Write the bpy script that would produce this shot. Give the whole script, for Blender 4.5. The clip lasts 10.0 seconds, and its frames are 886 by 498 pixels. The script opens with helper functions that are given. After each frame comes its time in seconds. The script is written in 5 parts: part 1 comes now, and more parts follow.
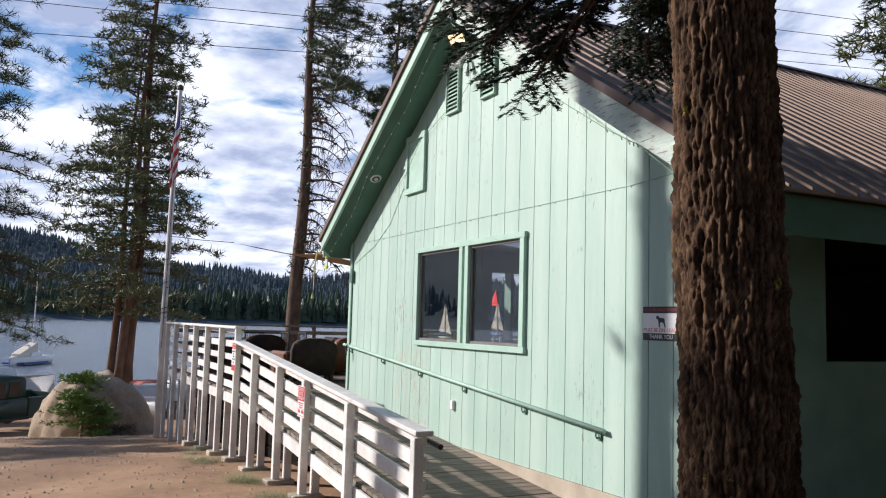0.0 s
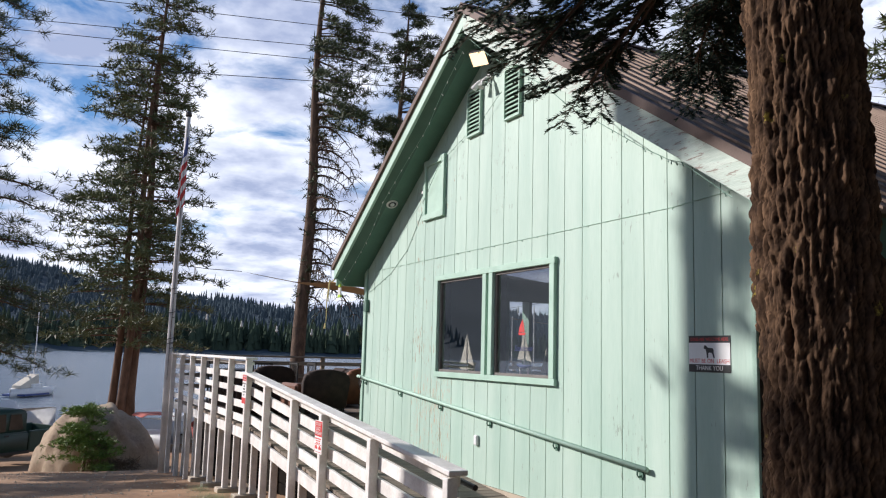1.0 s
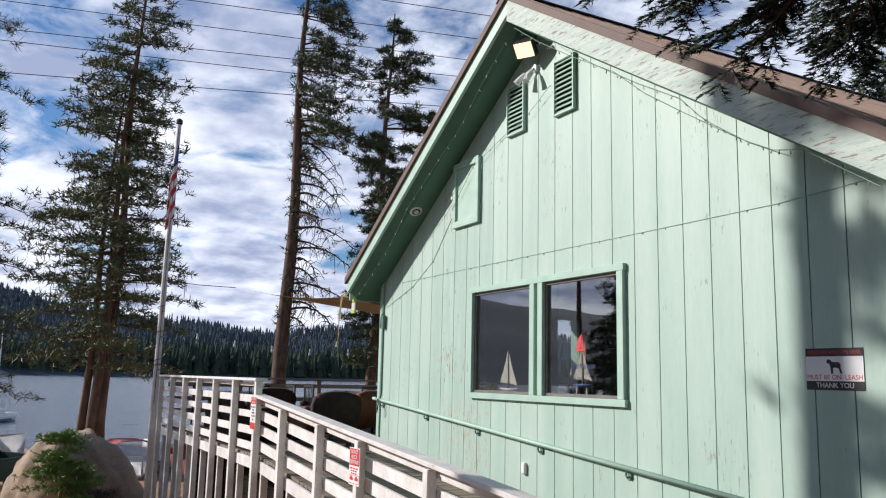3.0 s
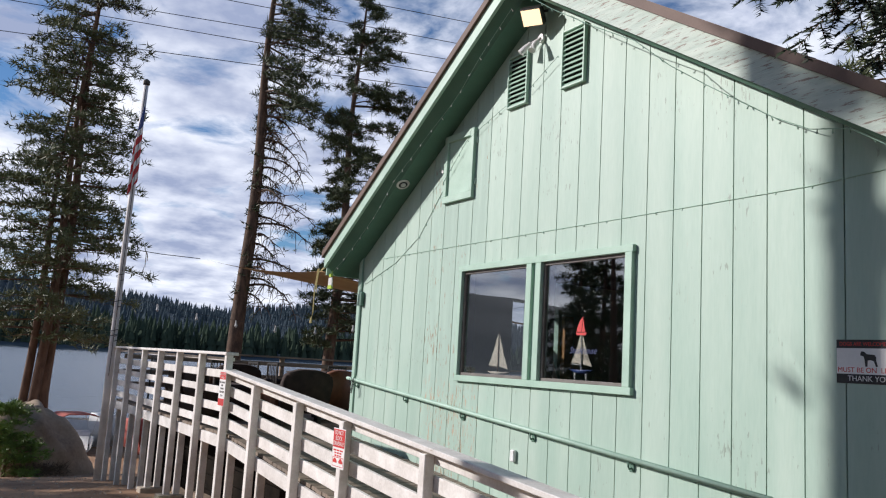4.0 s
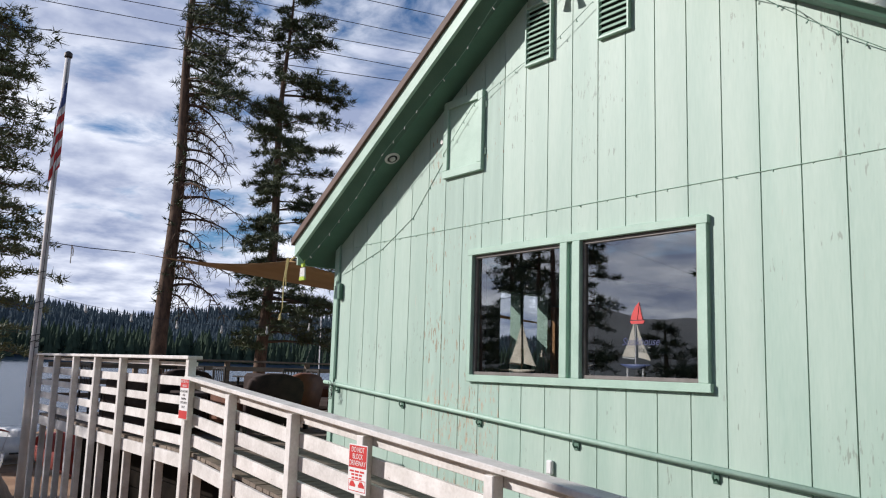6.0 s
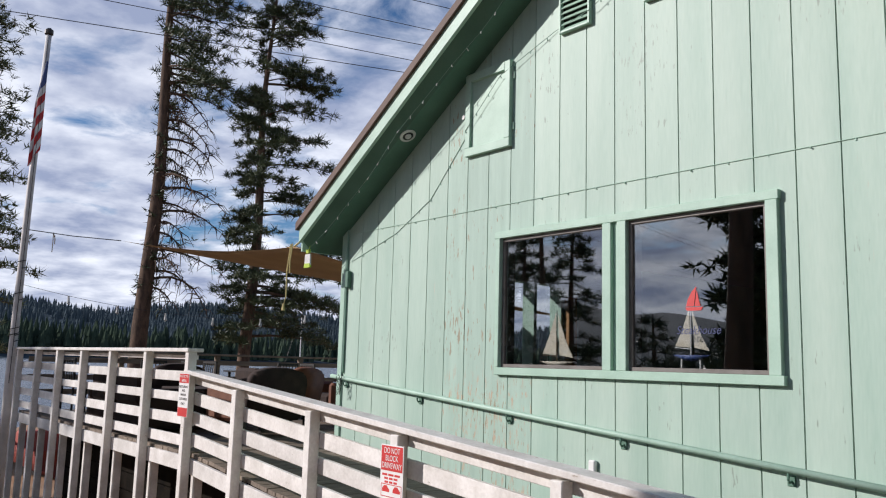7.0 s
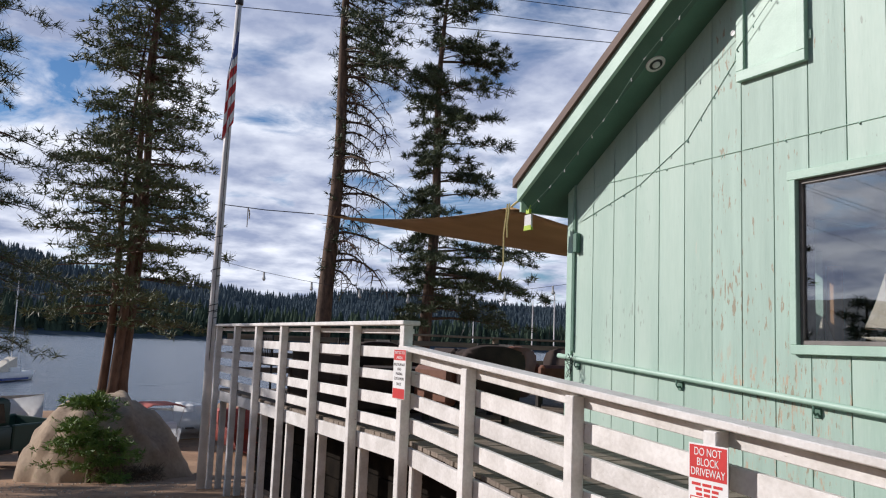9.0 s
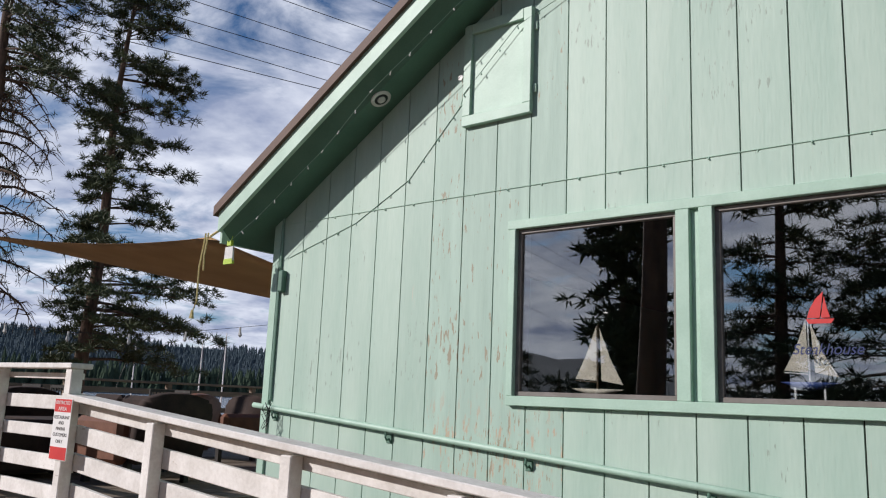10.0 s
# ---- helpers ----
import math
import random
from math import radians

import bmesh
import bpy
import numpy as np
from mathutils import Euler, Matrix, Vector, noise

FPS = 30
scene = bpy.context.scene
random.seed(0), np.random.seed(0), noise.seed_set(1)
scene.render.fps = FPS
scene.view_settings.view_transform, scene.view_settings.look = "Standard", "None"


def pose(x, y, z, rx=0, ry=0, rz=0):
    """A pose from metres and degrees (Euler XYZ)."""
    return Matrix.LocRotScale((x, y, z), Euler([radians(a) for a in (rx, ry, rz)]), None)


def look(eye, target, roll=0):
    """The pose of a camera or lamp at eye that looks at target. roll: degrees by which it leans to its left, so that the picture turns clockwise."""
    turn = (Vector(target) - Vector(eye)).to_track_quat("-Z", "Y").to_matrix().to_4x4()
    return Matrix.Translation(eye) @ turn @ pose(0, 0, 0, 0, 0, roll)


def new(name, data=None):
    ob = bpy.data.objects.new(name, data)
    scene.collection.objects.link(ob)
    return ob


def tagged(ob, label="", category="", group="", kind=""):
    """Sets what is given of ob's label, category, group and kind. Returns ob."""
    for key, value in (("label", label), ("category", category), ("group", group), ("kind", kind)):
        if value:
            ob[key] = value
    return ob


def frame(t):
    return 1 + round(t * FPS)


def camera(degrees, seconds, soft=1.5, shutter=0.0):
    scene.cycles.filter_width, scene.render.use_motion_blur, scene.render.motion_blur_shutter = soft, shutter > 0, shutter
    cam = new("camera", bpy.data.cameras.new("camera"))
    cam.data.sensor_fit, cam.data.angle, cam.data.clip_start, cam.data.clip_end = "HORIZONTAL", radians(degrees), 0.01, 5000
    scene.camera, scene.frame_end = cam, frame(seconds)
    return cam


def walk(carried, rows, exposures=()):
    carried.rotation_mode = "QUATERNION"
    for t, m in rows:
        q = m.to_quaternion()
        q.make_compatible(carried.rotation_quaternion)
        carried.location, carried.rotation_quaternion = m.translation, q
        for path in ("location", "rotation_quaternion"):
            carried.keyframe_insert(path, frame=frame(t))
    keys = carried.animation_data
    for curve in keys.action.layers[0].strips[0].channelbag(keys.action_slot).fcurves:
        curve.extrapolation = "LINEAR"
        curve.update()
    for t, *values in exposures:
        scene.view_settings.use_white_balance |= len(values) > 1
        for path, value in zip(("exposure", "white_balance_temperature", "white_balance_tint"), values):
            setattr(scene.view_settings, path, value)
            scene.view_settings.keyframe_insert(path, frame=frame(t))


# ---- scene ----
cam = camera(57.0, 10.0, soft=1.15)
PATH = [
    (0, (12.88, -4.798, 1.952), (11.1, -3.905, 2.136), 1.6),
    (0.5, (12.663, -4.78, 1.959), (10.857, -3.948, 2.17), 1.8),
    (1, (12.395, -4.833, 1.949), (10.619, -3.949, 2.206), 1.5),
    (1.5, (12.128, -4.836, 1.921), (10.384, -3.898, 2.206), 0.8),
    (2, (11.833, -4.846, 1.95), (10.095, -3.902, 2.248), 0.8),
    (2.5, (11.572, -4.991, 1.913), (9.837, -4.048, 2.231), 1.1),
    (2.7, (11.416, -5.07, 1.897), (9.682, -4.125, 2.216), 1.1),
    (3.8, (10.704, -5.203, 1.835), (8.988, -4.212, 2.111), 3.2),
    (4, (10.573, -5.253, 1.818), (8.891, -4.208, 2.102), 3.4),
    (4.5, (10.211, -5.359, 1.812), (8.629, -4.174, 2.119), 2.8),
    (5, (9.776, -5.314, 1.811), (8.212, -4.115, 2.15), 2.2),
    (5.5, (9.367, -5.332, 1.777), (7.791, -4.143, 2.098), 1.9),
    (5.7, (9.191, -5.328, 1.788), (7.619, -4.128, 2.088), 1.7),
    (6.8, (8.302, -5.231, 1.738), (6.759, -3.991, 2.021), 1.9),
    (7, (8.149, -5.252, 1.742), (6.618, -3.995, 2.022), 1.6),
    (7.5, (7.771, -5.188, 1.703), (6.219, -3.956, 1.972), 0.9),
    (8, (7.371, -5.063, 1.697), (5.716, -3.971, 1.957), 1.7),
    (8.5, (6.986, -5.09, 1.665), (5.263, -4.105, 1.912), 2.2),
    (9, (6.616, -5.015, 1.634), (4.86, -4.088, 1.867), 2.2),
    (9.5, (6.276, -4.909, 1.613), (4.641, -3.793, 1.897), 2.8),
    (10, (5.934, -4.86, 1.665), (4.684, -3.343, 2.034), 2.4),
]
walk(cam, [(t, look(eye, target, roll)) for t, eye, target, roll in PATH],
     [(0, 0.62), (1.5, 0.56), (2.7, 0.48), (4.0, 0.34), (5.7, 0.32), (7.5, 0.22), (9.0, 0.25), (10, 0.12)])

# ---- light ----
SUN_WAY = Vector((0.80, 1.0, -0.62)).normalized()
sun = new("sun", bpy.data.lights.new("sun", "SUN"))
sun.data.energy, sun.data.angle, sun.data.color = 3.8, radians(0.55), (1.0, 0.93, 0.92)
sun.matrix_world = Matrix.Translation((0, 0, 40)) @ SUN_WAY.to_track_quat("-Z", "Y").to_matrix().to_4x4()

world = bpy.data.worlds.new("sky_world")
scene.world = world
world.use_nodes = True
wn, wl = world.node_tree.nodes, world.node_tree.links
wn.clear()


def wnode(kind, **values):
    n = wn.new(kind)
    for k, v in values.items():
        n.inputs[k].default_value = v
    return n


w_out, w_bg = wn.new("ShaderNodeOutputWorld"), wn.new("ShaderNodeBackground")
w_sky = wn.new("ShaderNodeTexSky")
w_sky.sky_type, w_sky.sun_disc = "NISHITA", False
w_sky.sun_elevation, w_sky.sun_rotation = math.asin(-SUN_WAY.z), math.atan2(-SUN_WAY.x, -SUN_WAY.y)
w_sky.air_density, w_sky.dust_density, w_sky.ozone_density = 1.0, 0.3, 2.5
w_co = wn.new("ShaderNodeTexCoord")
w_sep = wn.new("ShaderNodeSeparateXYZ")
wl.new(w_co.outputs["Generated"], w_sep.inputs[0])
w_h = wn.new("ShaderNodeMath")
w_h.operation = "MAXIMUM"
wl.new(w_sep.outputs["Z"], w_h.inputs[0])
w_h.inputs[1].default_value = 0.0
w_add = wn.new("ShaderNodeMath")
w_add.operation, w_add.inputs[1].default_value = "ADD", 0.16
wl.new(w_h.outputs[0], w_add.inputs[0])
w_div = []
for axis in "XY":
    d = wn.new("ShaderNodeMath")
    d.operation = "DIVIDE"
    wl.new(w_sep.outputs[axis], d.inputs[0])
    wl.new(w_add.outputs[0], d.inputs[1])
    w_div.append(d)
w_com = wn.new("ShaderNodeCombineXYZ")
wl.new(w_div[0].outputs[0], w_com.inputs[0])
wl.new(w_div[1].outputs[0], w_com.inputs[1])
w_com.inputs[2].default_value = 3.7
w_n1 = wnode("ShaderNodeTexNoise", Scale=3.6, Detail=9.0, Roughness=0.58, Distortion=0.35)
w_n2 = wnode("ShaderNodeTexNoise", Scale=0.55, Detail=3.0, Roughness=0.5)
wl.new(w_com.outputs[0], w_n1.inputs["Vector"])
wl.new(w_com.outputs[0], w_n2.inputs["Vector"])
w_mix = wn.new("ShaderNodeMath")
w_mix.operation = "MULTIPLY_ADD"
wl.new(w_n2.outputs["Fac"], w_mix.inputs[0])
w_mix.inputs[1].default_value = 0.75
wl.new(w_n1.outputs["Fac"], w_mix.inputs[2])
# fewer clouds overhead, a closed bank towards the horizon
w_lift = wn.new("ShaderNodeMath")
w_lift.operation, w_lift.inputs[1].default_value = "MULTIPLY_ADD", -0.60
wl.new(w_h.outputs[0], w_lift.inputs[0])
wl.new(w_mix.outputs[0], w_lift.inputs[2])
w_cover = wn.new("ShaderNodeValToRGB")
w_cover.color_ramp.elements[0].position, w_cover.color_ramp.elements[1].position = 0.53, 0.72
wl.new(w_lift.outputs[0], w_cover.inputs[0])
w_n3 = wnode("ShaderNodeTexNoise", Scale=3.4, Detail=6.0, Roughness=0.55)
wl.new(w_com.outputs[0], w_n3.inputs["Vector"])
w_tone = wn.new("ShaderNodeValToRGB")
w_tone.color_ramp.elements[0].position, w_tone.color_ramp.elements[1].position = 0.34, 0.66
w_tone.color_ramp.elements[0].color = (4.0, 4.7, 6.9, 1)
w_tone.color_ramp.elements[1].color = (11.2, 11.7, 13.1, 1)
wl.new(w_n3.outputs["Fac"], w_tone.inputs[0])
w_blend = wn.new("ShaderNodeMixRGB")
wl.new(w_cover.outputs[0], w_blend.inputs["Fac"])
w_tint = wn.new("ShaderNodeMixRGB")
w_tint.blend_type = "MULTIPLY"
w_tint.inputs["Fac"].default_value = 1.0
w_tint.inputs["Color2"].default_value = (0.62, 0.86, 1.12, 1)
wl.new(w_sky.outputs[0], w_tint.inputs["Color1"])
wl.new(w_tint.outputs[0], w_blend.inputs["Color1"])
wl.new(w_tone.outputs[0], w_blend.inputs["Color2"])
wl.new(w_blend.outputs[0], w_bg.inputs["Color"])
w_bg.inputs["Strength"].default_value = 0.072
wl.new(w_bg.outputs[0], w_out.inputs["Surface"])


# ---- materials ----
def material(name, dark, light, rough=0.7, scale=6.0, bump=0.3, stretch=(1, 1, 1), metal=0.0, fine=60.0, vary=0.0,
             patch=None, patch_at=0.62, patch_scale=3.0, patch_stretch=(1, 1, 1), spec=0.5, below=None, groove_shade=False, fleck=None, fleck_at=0.64):
    """Two-scale procedural surface: slow tone changes from dark to light, fine grain in bump, and worn patches of another colour."""
    m = bpy.data.materials.new(name)
    m.use_nodes = True
    n, l = m.node_tree.nodes, m.node_tree.links
    p = n["Principled BSDF"]
    p.inputs["Roughness"].default_value, p.inputs["Metallic"].default_value = rough, metal
    p.inputs["Specular IOR Level"].default_value = spec
    co = n.new("ShaderNodeTexCoord")
    mp = n.new("ShaderNodeMapping")
    mp.inputs["Scale"].default_value = stretch
    l.new(co.outputs["Object"], mp.inputs[0])
    a = n.new("ShaderNodeTexNoise")
    a.inputs["Scale"].default_value, a.inputs["Detail"].default_value = scale, 6
    b = n.new("ShaderNodeTexNoise")
    b.inputs["Scale"].default_value, b.inputs["Detail"].default_value = fine, 4
    l.new(mp.outputs[0], a.inputs["Vector"])
    l.new(mp.outputs[0], b.inputs["Vector"])
    add = n.new("ShaderNodeMath")
    add.operation, add.inputs[1].default_value = "MULTIPLY_ADD", 0.35
    l.new(b.outputs["Fac"], add.inputs[0])
    l.new(a.outputs["Fac"], add.inputs[2])
    ramp = n.new("ShaderNodeValToRGB")
    ramp.color_ramp.elements[0].position, ramp.color_ramp.elements[1].position = 0.48, 0.88
    ramp.color_ramp.elements[0].color, ramp.color_ramp.elements[1].color = (*dark, 1), (*light, 1)
    l.new(add.outputs[0], ramp.inputs[0])
    col = ramp.outputs[0]
    if vary:
        info, hs = n.new("ShaderNodeObjectInfo"), n.new("ShaderNodeMath")
        hs.operation, hs.inputs[1].default_value, hs.inputs[2].default_value = "MULTIPLY_ADD", 2 * vary, 1 - vary
        l.new(info.outputs["Random"], hs.inputs[0])
        hsv = n.new("ShaderNodeHueSaturation")
        l.new(hs.outputs[0], hsv.inputs["Value"])
        l.new(col, hsv.inputs["Color"])
        col = hsv.outputs[0]
    if patch:
        mp2 = n.new("ShaderNodeMapping")
        mp2.inputs["Scale"].default_value = patch_stretch
        l.new(co.outputs["Object"], mp2.inputs[0])
        c = n.new("ShaderNodeTexNoise")
        c.inputs["Scale"].default_value, c.inputs["Detail"].default_value = patch_scale, 8
        c.inputs["Roughness"].default_value = 0.68
        l.new(mp2.outputs[0], c.inputs["Vector"])
        edge = n.new("ShaderNodeValToRGB")
        edge.color_ramp.elements[0].position, edge.color_ramp.elements[1].position = patch_at, patch_at + 0.06
        l.new(c.outputs["Fac"], edge.inputs[0])
        mix = n.new("ShaderNodeMixRGB")
        l.new(edge.outputs[0], mix.inputs["Fac"])
        if below is not None:                      # wear that stays near the foot of the wall
            sep, lim, mul = n.new("ShaderNodeSeparateXYZ"), n.new("ShaderNodeMapRange"), n.new("ShaderNodeMath")
            lim.inputs["From Min"].default_value, lim.inputs["From Max"].default_value = below, below - 0.3
            mul.operation = "MULTIPLY"
            l.new(co.outputs["Object"], sep.inputs[0])
            l.new(sep.outputs["Z"], lim.inputs["Value"])
            l.new(lim.outputs[0], mul.inputs[0])
            l.new(edge.outputs[0], mul.inputs[1])
            l.new(mul.outputs[0], mix.inputs["Fac"])
        l.new(col, mix.inputs["Color1"])
        mix.inputs["Color2"].default_value = (*patch, 1)
        col = mix.outputs[0]
    if fleck:                                      # short upright flakes of lost paint
        mp3, fl, fe, fm = n.new("ShaderNodeMapping"), n.new("ShaderNodeTexNoise"), n.new("ShaderNodeValToRGB"), n.new("ShaderNodeMixRGB")
        mp3.inputs["Scale"].default_value = (22, 22, 4.5)
        fl.inputs["Scale"].default_value, fl.inputs["Detail"].default_value, fl.inputs["Roughness"].default_value = 1.6, 6, 0.6
        big, prod = n.new("ShaderNodeTexNoise"), n.new("ShaderNodeMath")
        big.inputs["Scale"].default_value, big.inputs["Detail"].default_value = 1.3, 2
        prod.operation, prod.inputs[1].default_value = "MULTIPLY_ADD", 0.55
        l.new(co.outputs["Object"], mp3.inputs[0])
        l.new(mp3.outputs[0], fl.inputs["Vector"])
        l.new(co.outputs["Object"], big.inputs["Vector"])
        l.new(big.outputs["Fac"], prod.inputs[0])
        l.new(fl.outputs["Fac"], prod.inputs[2])
        fe.color_ramp.elements[0].position, fe.color_ramp.elements[1].position = fleck_at, fleck_at + 0.035
        l.new(prod.outputs[0], fe.inputs[0])
        l.new(fe.outputs[0], fm.inputs["Fac"])
        l.new(col, fm.inputs["Color1"])
        fm.inputs["Color2"].default_value = (*fleck, 1)
        col = fm.outputs[0]
    if groove_shade:                                    # crease shade put into the bark colour: furrows darker, ridges paler
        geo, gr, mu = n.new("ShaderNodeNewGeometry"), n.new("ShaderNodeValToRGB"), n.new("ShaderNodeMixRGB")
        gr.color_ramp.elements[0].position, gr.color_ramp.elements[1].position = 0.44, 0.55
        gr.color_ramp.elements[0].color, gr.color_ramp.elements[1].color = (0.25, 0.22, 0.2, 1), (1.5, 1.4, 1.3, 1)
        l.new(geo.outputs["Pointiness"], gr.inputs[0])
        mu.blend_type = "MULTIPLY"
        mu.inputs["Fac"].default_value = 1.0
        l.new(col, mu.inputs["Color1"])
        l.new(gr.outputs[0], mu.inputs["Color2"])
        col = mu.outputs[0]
    l.new(col, p.inputs["Base Color"])
    if bump:
        bp = n.new("ShaderNodeBump")
        bp.inputs["Strength"].default_value, bp.inputs["Distance"].default_value = bump, 0.01
        l.new(add.outputs[0], bp.inputs["Height"])
        l.new(bp.outputs[0], p.inputs["Normal"])
    return m


def glass_material(name):
    m = bpy.data.materials.new(name)
    m.use_nodes = True
    n, l = m.node_tree.nodes, m.node_tree.links
    n.clear()
    out, mix = n.new("ShaderNodeOutputMaterial"), n.new("ShaderNodeMixShader")
    t, g, f = n.new("ShaderNodeBsdfTransparent"), n.new("ShaderNodeBsdfGlossy"), n.new("ShaderNodeLayerWeight")
    t.inputs["Color"].default_value = (0.86, 0.89, 0.90, 1)
    g.inputs["Roughness"].default_value = 0.01
    rise, gain = n.new("ShaderNodeMath"), n.new("ShaderNodeMath")
    rise.operation, rise.inputs[1].default_value = "POWER", 3.5
    gain.operation, gain.inputs[1].default_value, gain.inputs[2].default_value = "MULTIPLY_ADD", 0.72, 0.25
    l.new(f.outputs["Facing"], rise.inputs[0])
    l.new(rise.outputs[0], gain.inputs[0])
    l.new(gain.outputs[0], mix.inputs[0])
    l.new(t.outputs[0], mix.inputs[1])
    l.new(g.outputs[0], mix.inputs[2])
    l.new(mix.outputs[0], out.inputs["Surface"])
    return m


def lamp_material(name, colour, strength):
    m = bpy.data.materials.new(name)
    m.use_nodes = True
    p = m.node_tree.nodes["Principled BSDF"]
    p.inputs["Base Color"].default_value = (*colour, 1)
    p.inputs["Emission Color"].default_value = (*colour, 1)
    p.inputs["Emission Strength"].default_value = strength
    return m


GREEN = material("mint_siding_paint", (0.335, 0.475, 0.392), (0.435, 0.56, 0.472), 0.55, 1.1, 0.35, (3, 3, 0.35), fine=22, vary=0.035,
                 patch=(0.46, 0.47, 0.38), patch_at=0.66, patch_scale=2.6, patch_stretch=(9, 9, 0.7), fleck=(0.27, 0.34, 0.28), fleck_at=0.955)
GREEN_WORN = material("peeling_siding_paint", (0.325, 0.455, 0.38), (0.395, 0.535, 0.45), 0.6, 2.0, 0.45, (6, 6, 0.5), fine=22, vary=0.03,
                      patch=(0.44, 0.35, 0.25), patch_at=0.55, patch_scale=3.6, patch_stretch=(7, 7, 1.6), below=1.8, fleck=(0.30, 0.27, 0.19), fleck_at=0.89)
GREEN_TRIM = material("mint_trim_paint", (0.33, 0.49, 0.39), (0.41, 0.58, 0.47), 0.5, 4.0, 0.25, patch=(0.5, 0.5, 0.42), patch_at=0.68, patch_scale=9)
# green paint taken down in colour to hold the shade under the roof
GREEN_DARK = material("green_paint_with_soffit_shade", (0.07, 0.155, 0.11), (0.095, 0.195, 0.14), 0.6, 3.0, 0.2)
# mint paint with the side wall's deep shade mixed into the colour
GREEN_SHADE = material("shade_darkened_mint", (0.19, 0.32, 0.25), (0.25, 0.39, 0.31), 0.7, 3.0, 0.2)
FASCIA_WORN = material("peeling_fascia_paint", (0.42, 0.52, 0.45), (0.56, 0.64, 0.56), 0.7, 7.0, 0.6, (0.4, 3, 3),
                       patch=(0.26, 0.22, 0.18), patch_at=0.55, patch_scale=9.0, patch_stretch=(0.7, 5, 5))
WHITE_WOOD = material("weathered_white_paint", (0.60, 0.575, 0.53), (0.80, 0.78, 0.74), 0.65, 5.0, 0.5, (1, 1, 1), fine=40, vary=0.06,
                      patch=(0.3, 0.24, 0.18), patch_at=0.66, patch_scale=7.0, patch_stretch=(1, 4, 4))
DECK_WOOD = material("grey_deck_plank", (0.14, 0.105, 0.075), (0.27, 0.22, 0.17), 0.8, 4.0, 0.5, (8, 0.7, 1), fine=30, vary=0.16)
BARE_WOOD = material("brown_rail_wood", (0.16, 0.12, 0.085), (0.3, 0.23, 0.16), 0.75, 4.0, 0.5, (4, 0.6, 4), vary=0.1)
ROOF_METAL = material("brown_roof_metal", (0.26, 0.19, 0.145), (0.33, 0.245, 0.19), 0.75, 1.2, 0.05, fine=8, vary=0.02, spec=0.15)
ROOF_TRIM = material("brown_roof_trim", (0.13, 0.09, 0.072), (0.18, 0.125, 0.10), 0.6, 2.0, 0.05, spec=0.2)
CONCRETE = material("pale_concrete", (0.36, 0.30, 0.22), (0.5, 0.43, 0.33), 0.85, 3.0, 0.5, patch=(0.25, 0.2, 0.15), patch_at=0.66)
DIRT = material("sandy_dirt", (0.21, 0.115, 0.058), (0.43, 0.262, 0.142), 0.95, 0.6, 0.9, fine=9, patch=(0.15, 0.10, 0.06), patch_at=0.6, patch_scale=1.6)
ROCK = material("granite_boulder", (0.22, 0.155, 0.10), (0.43, 0.33, 0.22), 0.9, 1.4, 1.0, fine=14, patch=(0.24, 0.21, 0.11), patch_at=0.64, patch_scale=1.6)
BARK_NEAR = material("fir_bark", (0.02, 0.013, 0.010), (0.12, 0.078, 0.05), 0.97, 14.0, 1.0, (1, 1, 0.5), fine=60, spec=0.1, patch=(0.27, 0.23, 0.05), patch_at=0.655, patch_scale=6.0, groove_shade=True)
BARK_FAR = material("pine_bark", (0.055, 0.036, 0.025), (0.14, 0.09, 0.06), 0.95, 5.0, 0.8, (1, 1, 0.3), fine=20)
BARK_RED = material("red_pine_bark", (0.075, 0.044, 0.028), (0.17, 0.10, 0.064), 0.95, 4.0, 0.8, (1, 1, 0.3), fine=20)
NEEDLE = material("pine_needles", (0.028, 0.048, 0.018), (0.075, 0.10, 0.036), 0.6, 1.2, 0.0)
# paler copy of the needles with sunlight put into the green
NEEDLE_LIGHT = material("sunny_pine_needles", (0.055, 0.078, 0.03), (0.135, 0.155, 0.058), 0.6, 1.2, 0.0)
NEEDLE_FIR = material("fir_needles", (0.012, 0.028, 0.013), (0.032, 0.055, 0.024), 0.75, 2.0, 0.0)
BUSH_LEAF = material("young_fir_leaves", (0.10, 0.18, 0.025), (0.22, 0.32, 0.06), 0.55, 2.0, 0.0)
DRY_TWIG = material("dry_twigs", (0.09, 0.06, 0.035), (0.17, 0.125, 0.07), 0.9, 4.0, 0.0)
FOREST = material("far_forest", (0.030, 0.048, 0.034), (0.050, 0.072, 0.048), 0.95, 0.02, 0.0, fine=0.2, spec=0.05)
# distance haze put into the hill colour: bluer and flatter than forest green
HILL_HAZE = material("hazy_hill_forest", (0.05, 0.072, 0.085), (0.075, 0.10, 0.115), 0.95, 0.012, 0.0, fine=0.12, spec=0.05)
SAIL_TAN = material("tan_shade_cloth", (0.36, 0.235, 0.12), (0.43, 0.285, 0.15), 0.85, 2.0, 0.15, fine=120)
METAL = material("galvanised_pole", (0.58, 0.57, 0.54), (0.74, 0.72, 0.69), 0.5, 5.0, 0.1)
BLACK = material("black_plastic", (0.012, 0.012, 0.012), (0.025, 0.025, 0.025), 0.5, 10.0, 0.0)
DARK_METAL = material("dark_metal", (0.03, 0.028, 0.026), (0.06, 0.055, 0.05), 0.45, 10.0, 0.1, metal=0.4)
WINDOW_BRONZE = material("bronze_window_frame", (0.13, 0.115, 0.10), (0.19, 0.17, 0.155), 0.45, 10.0, 0.05)
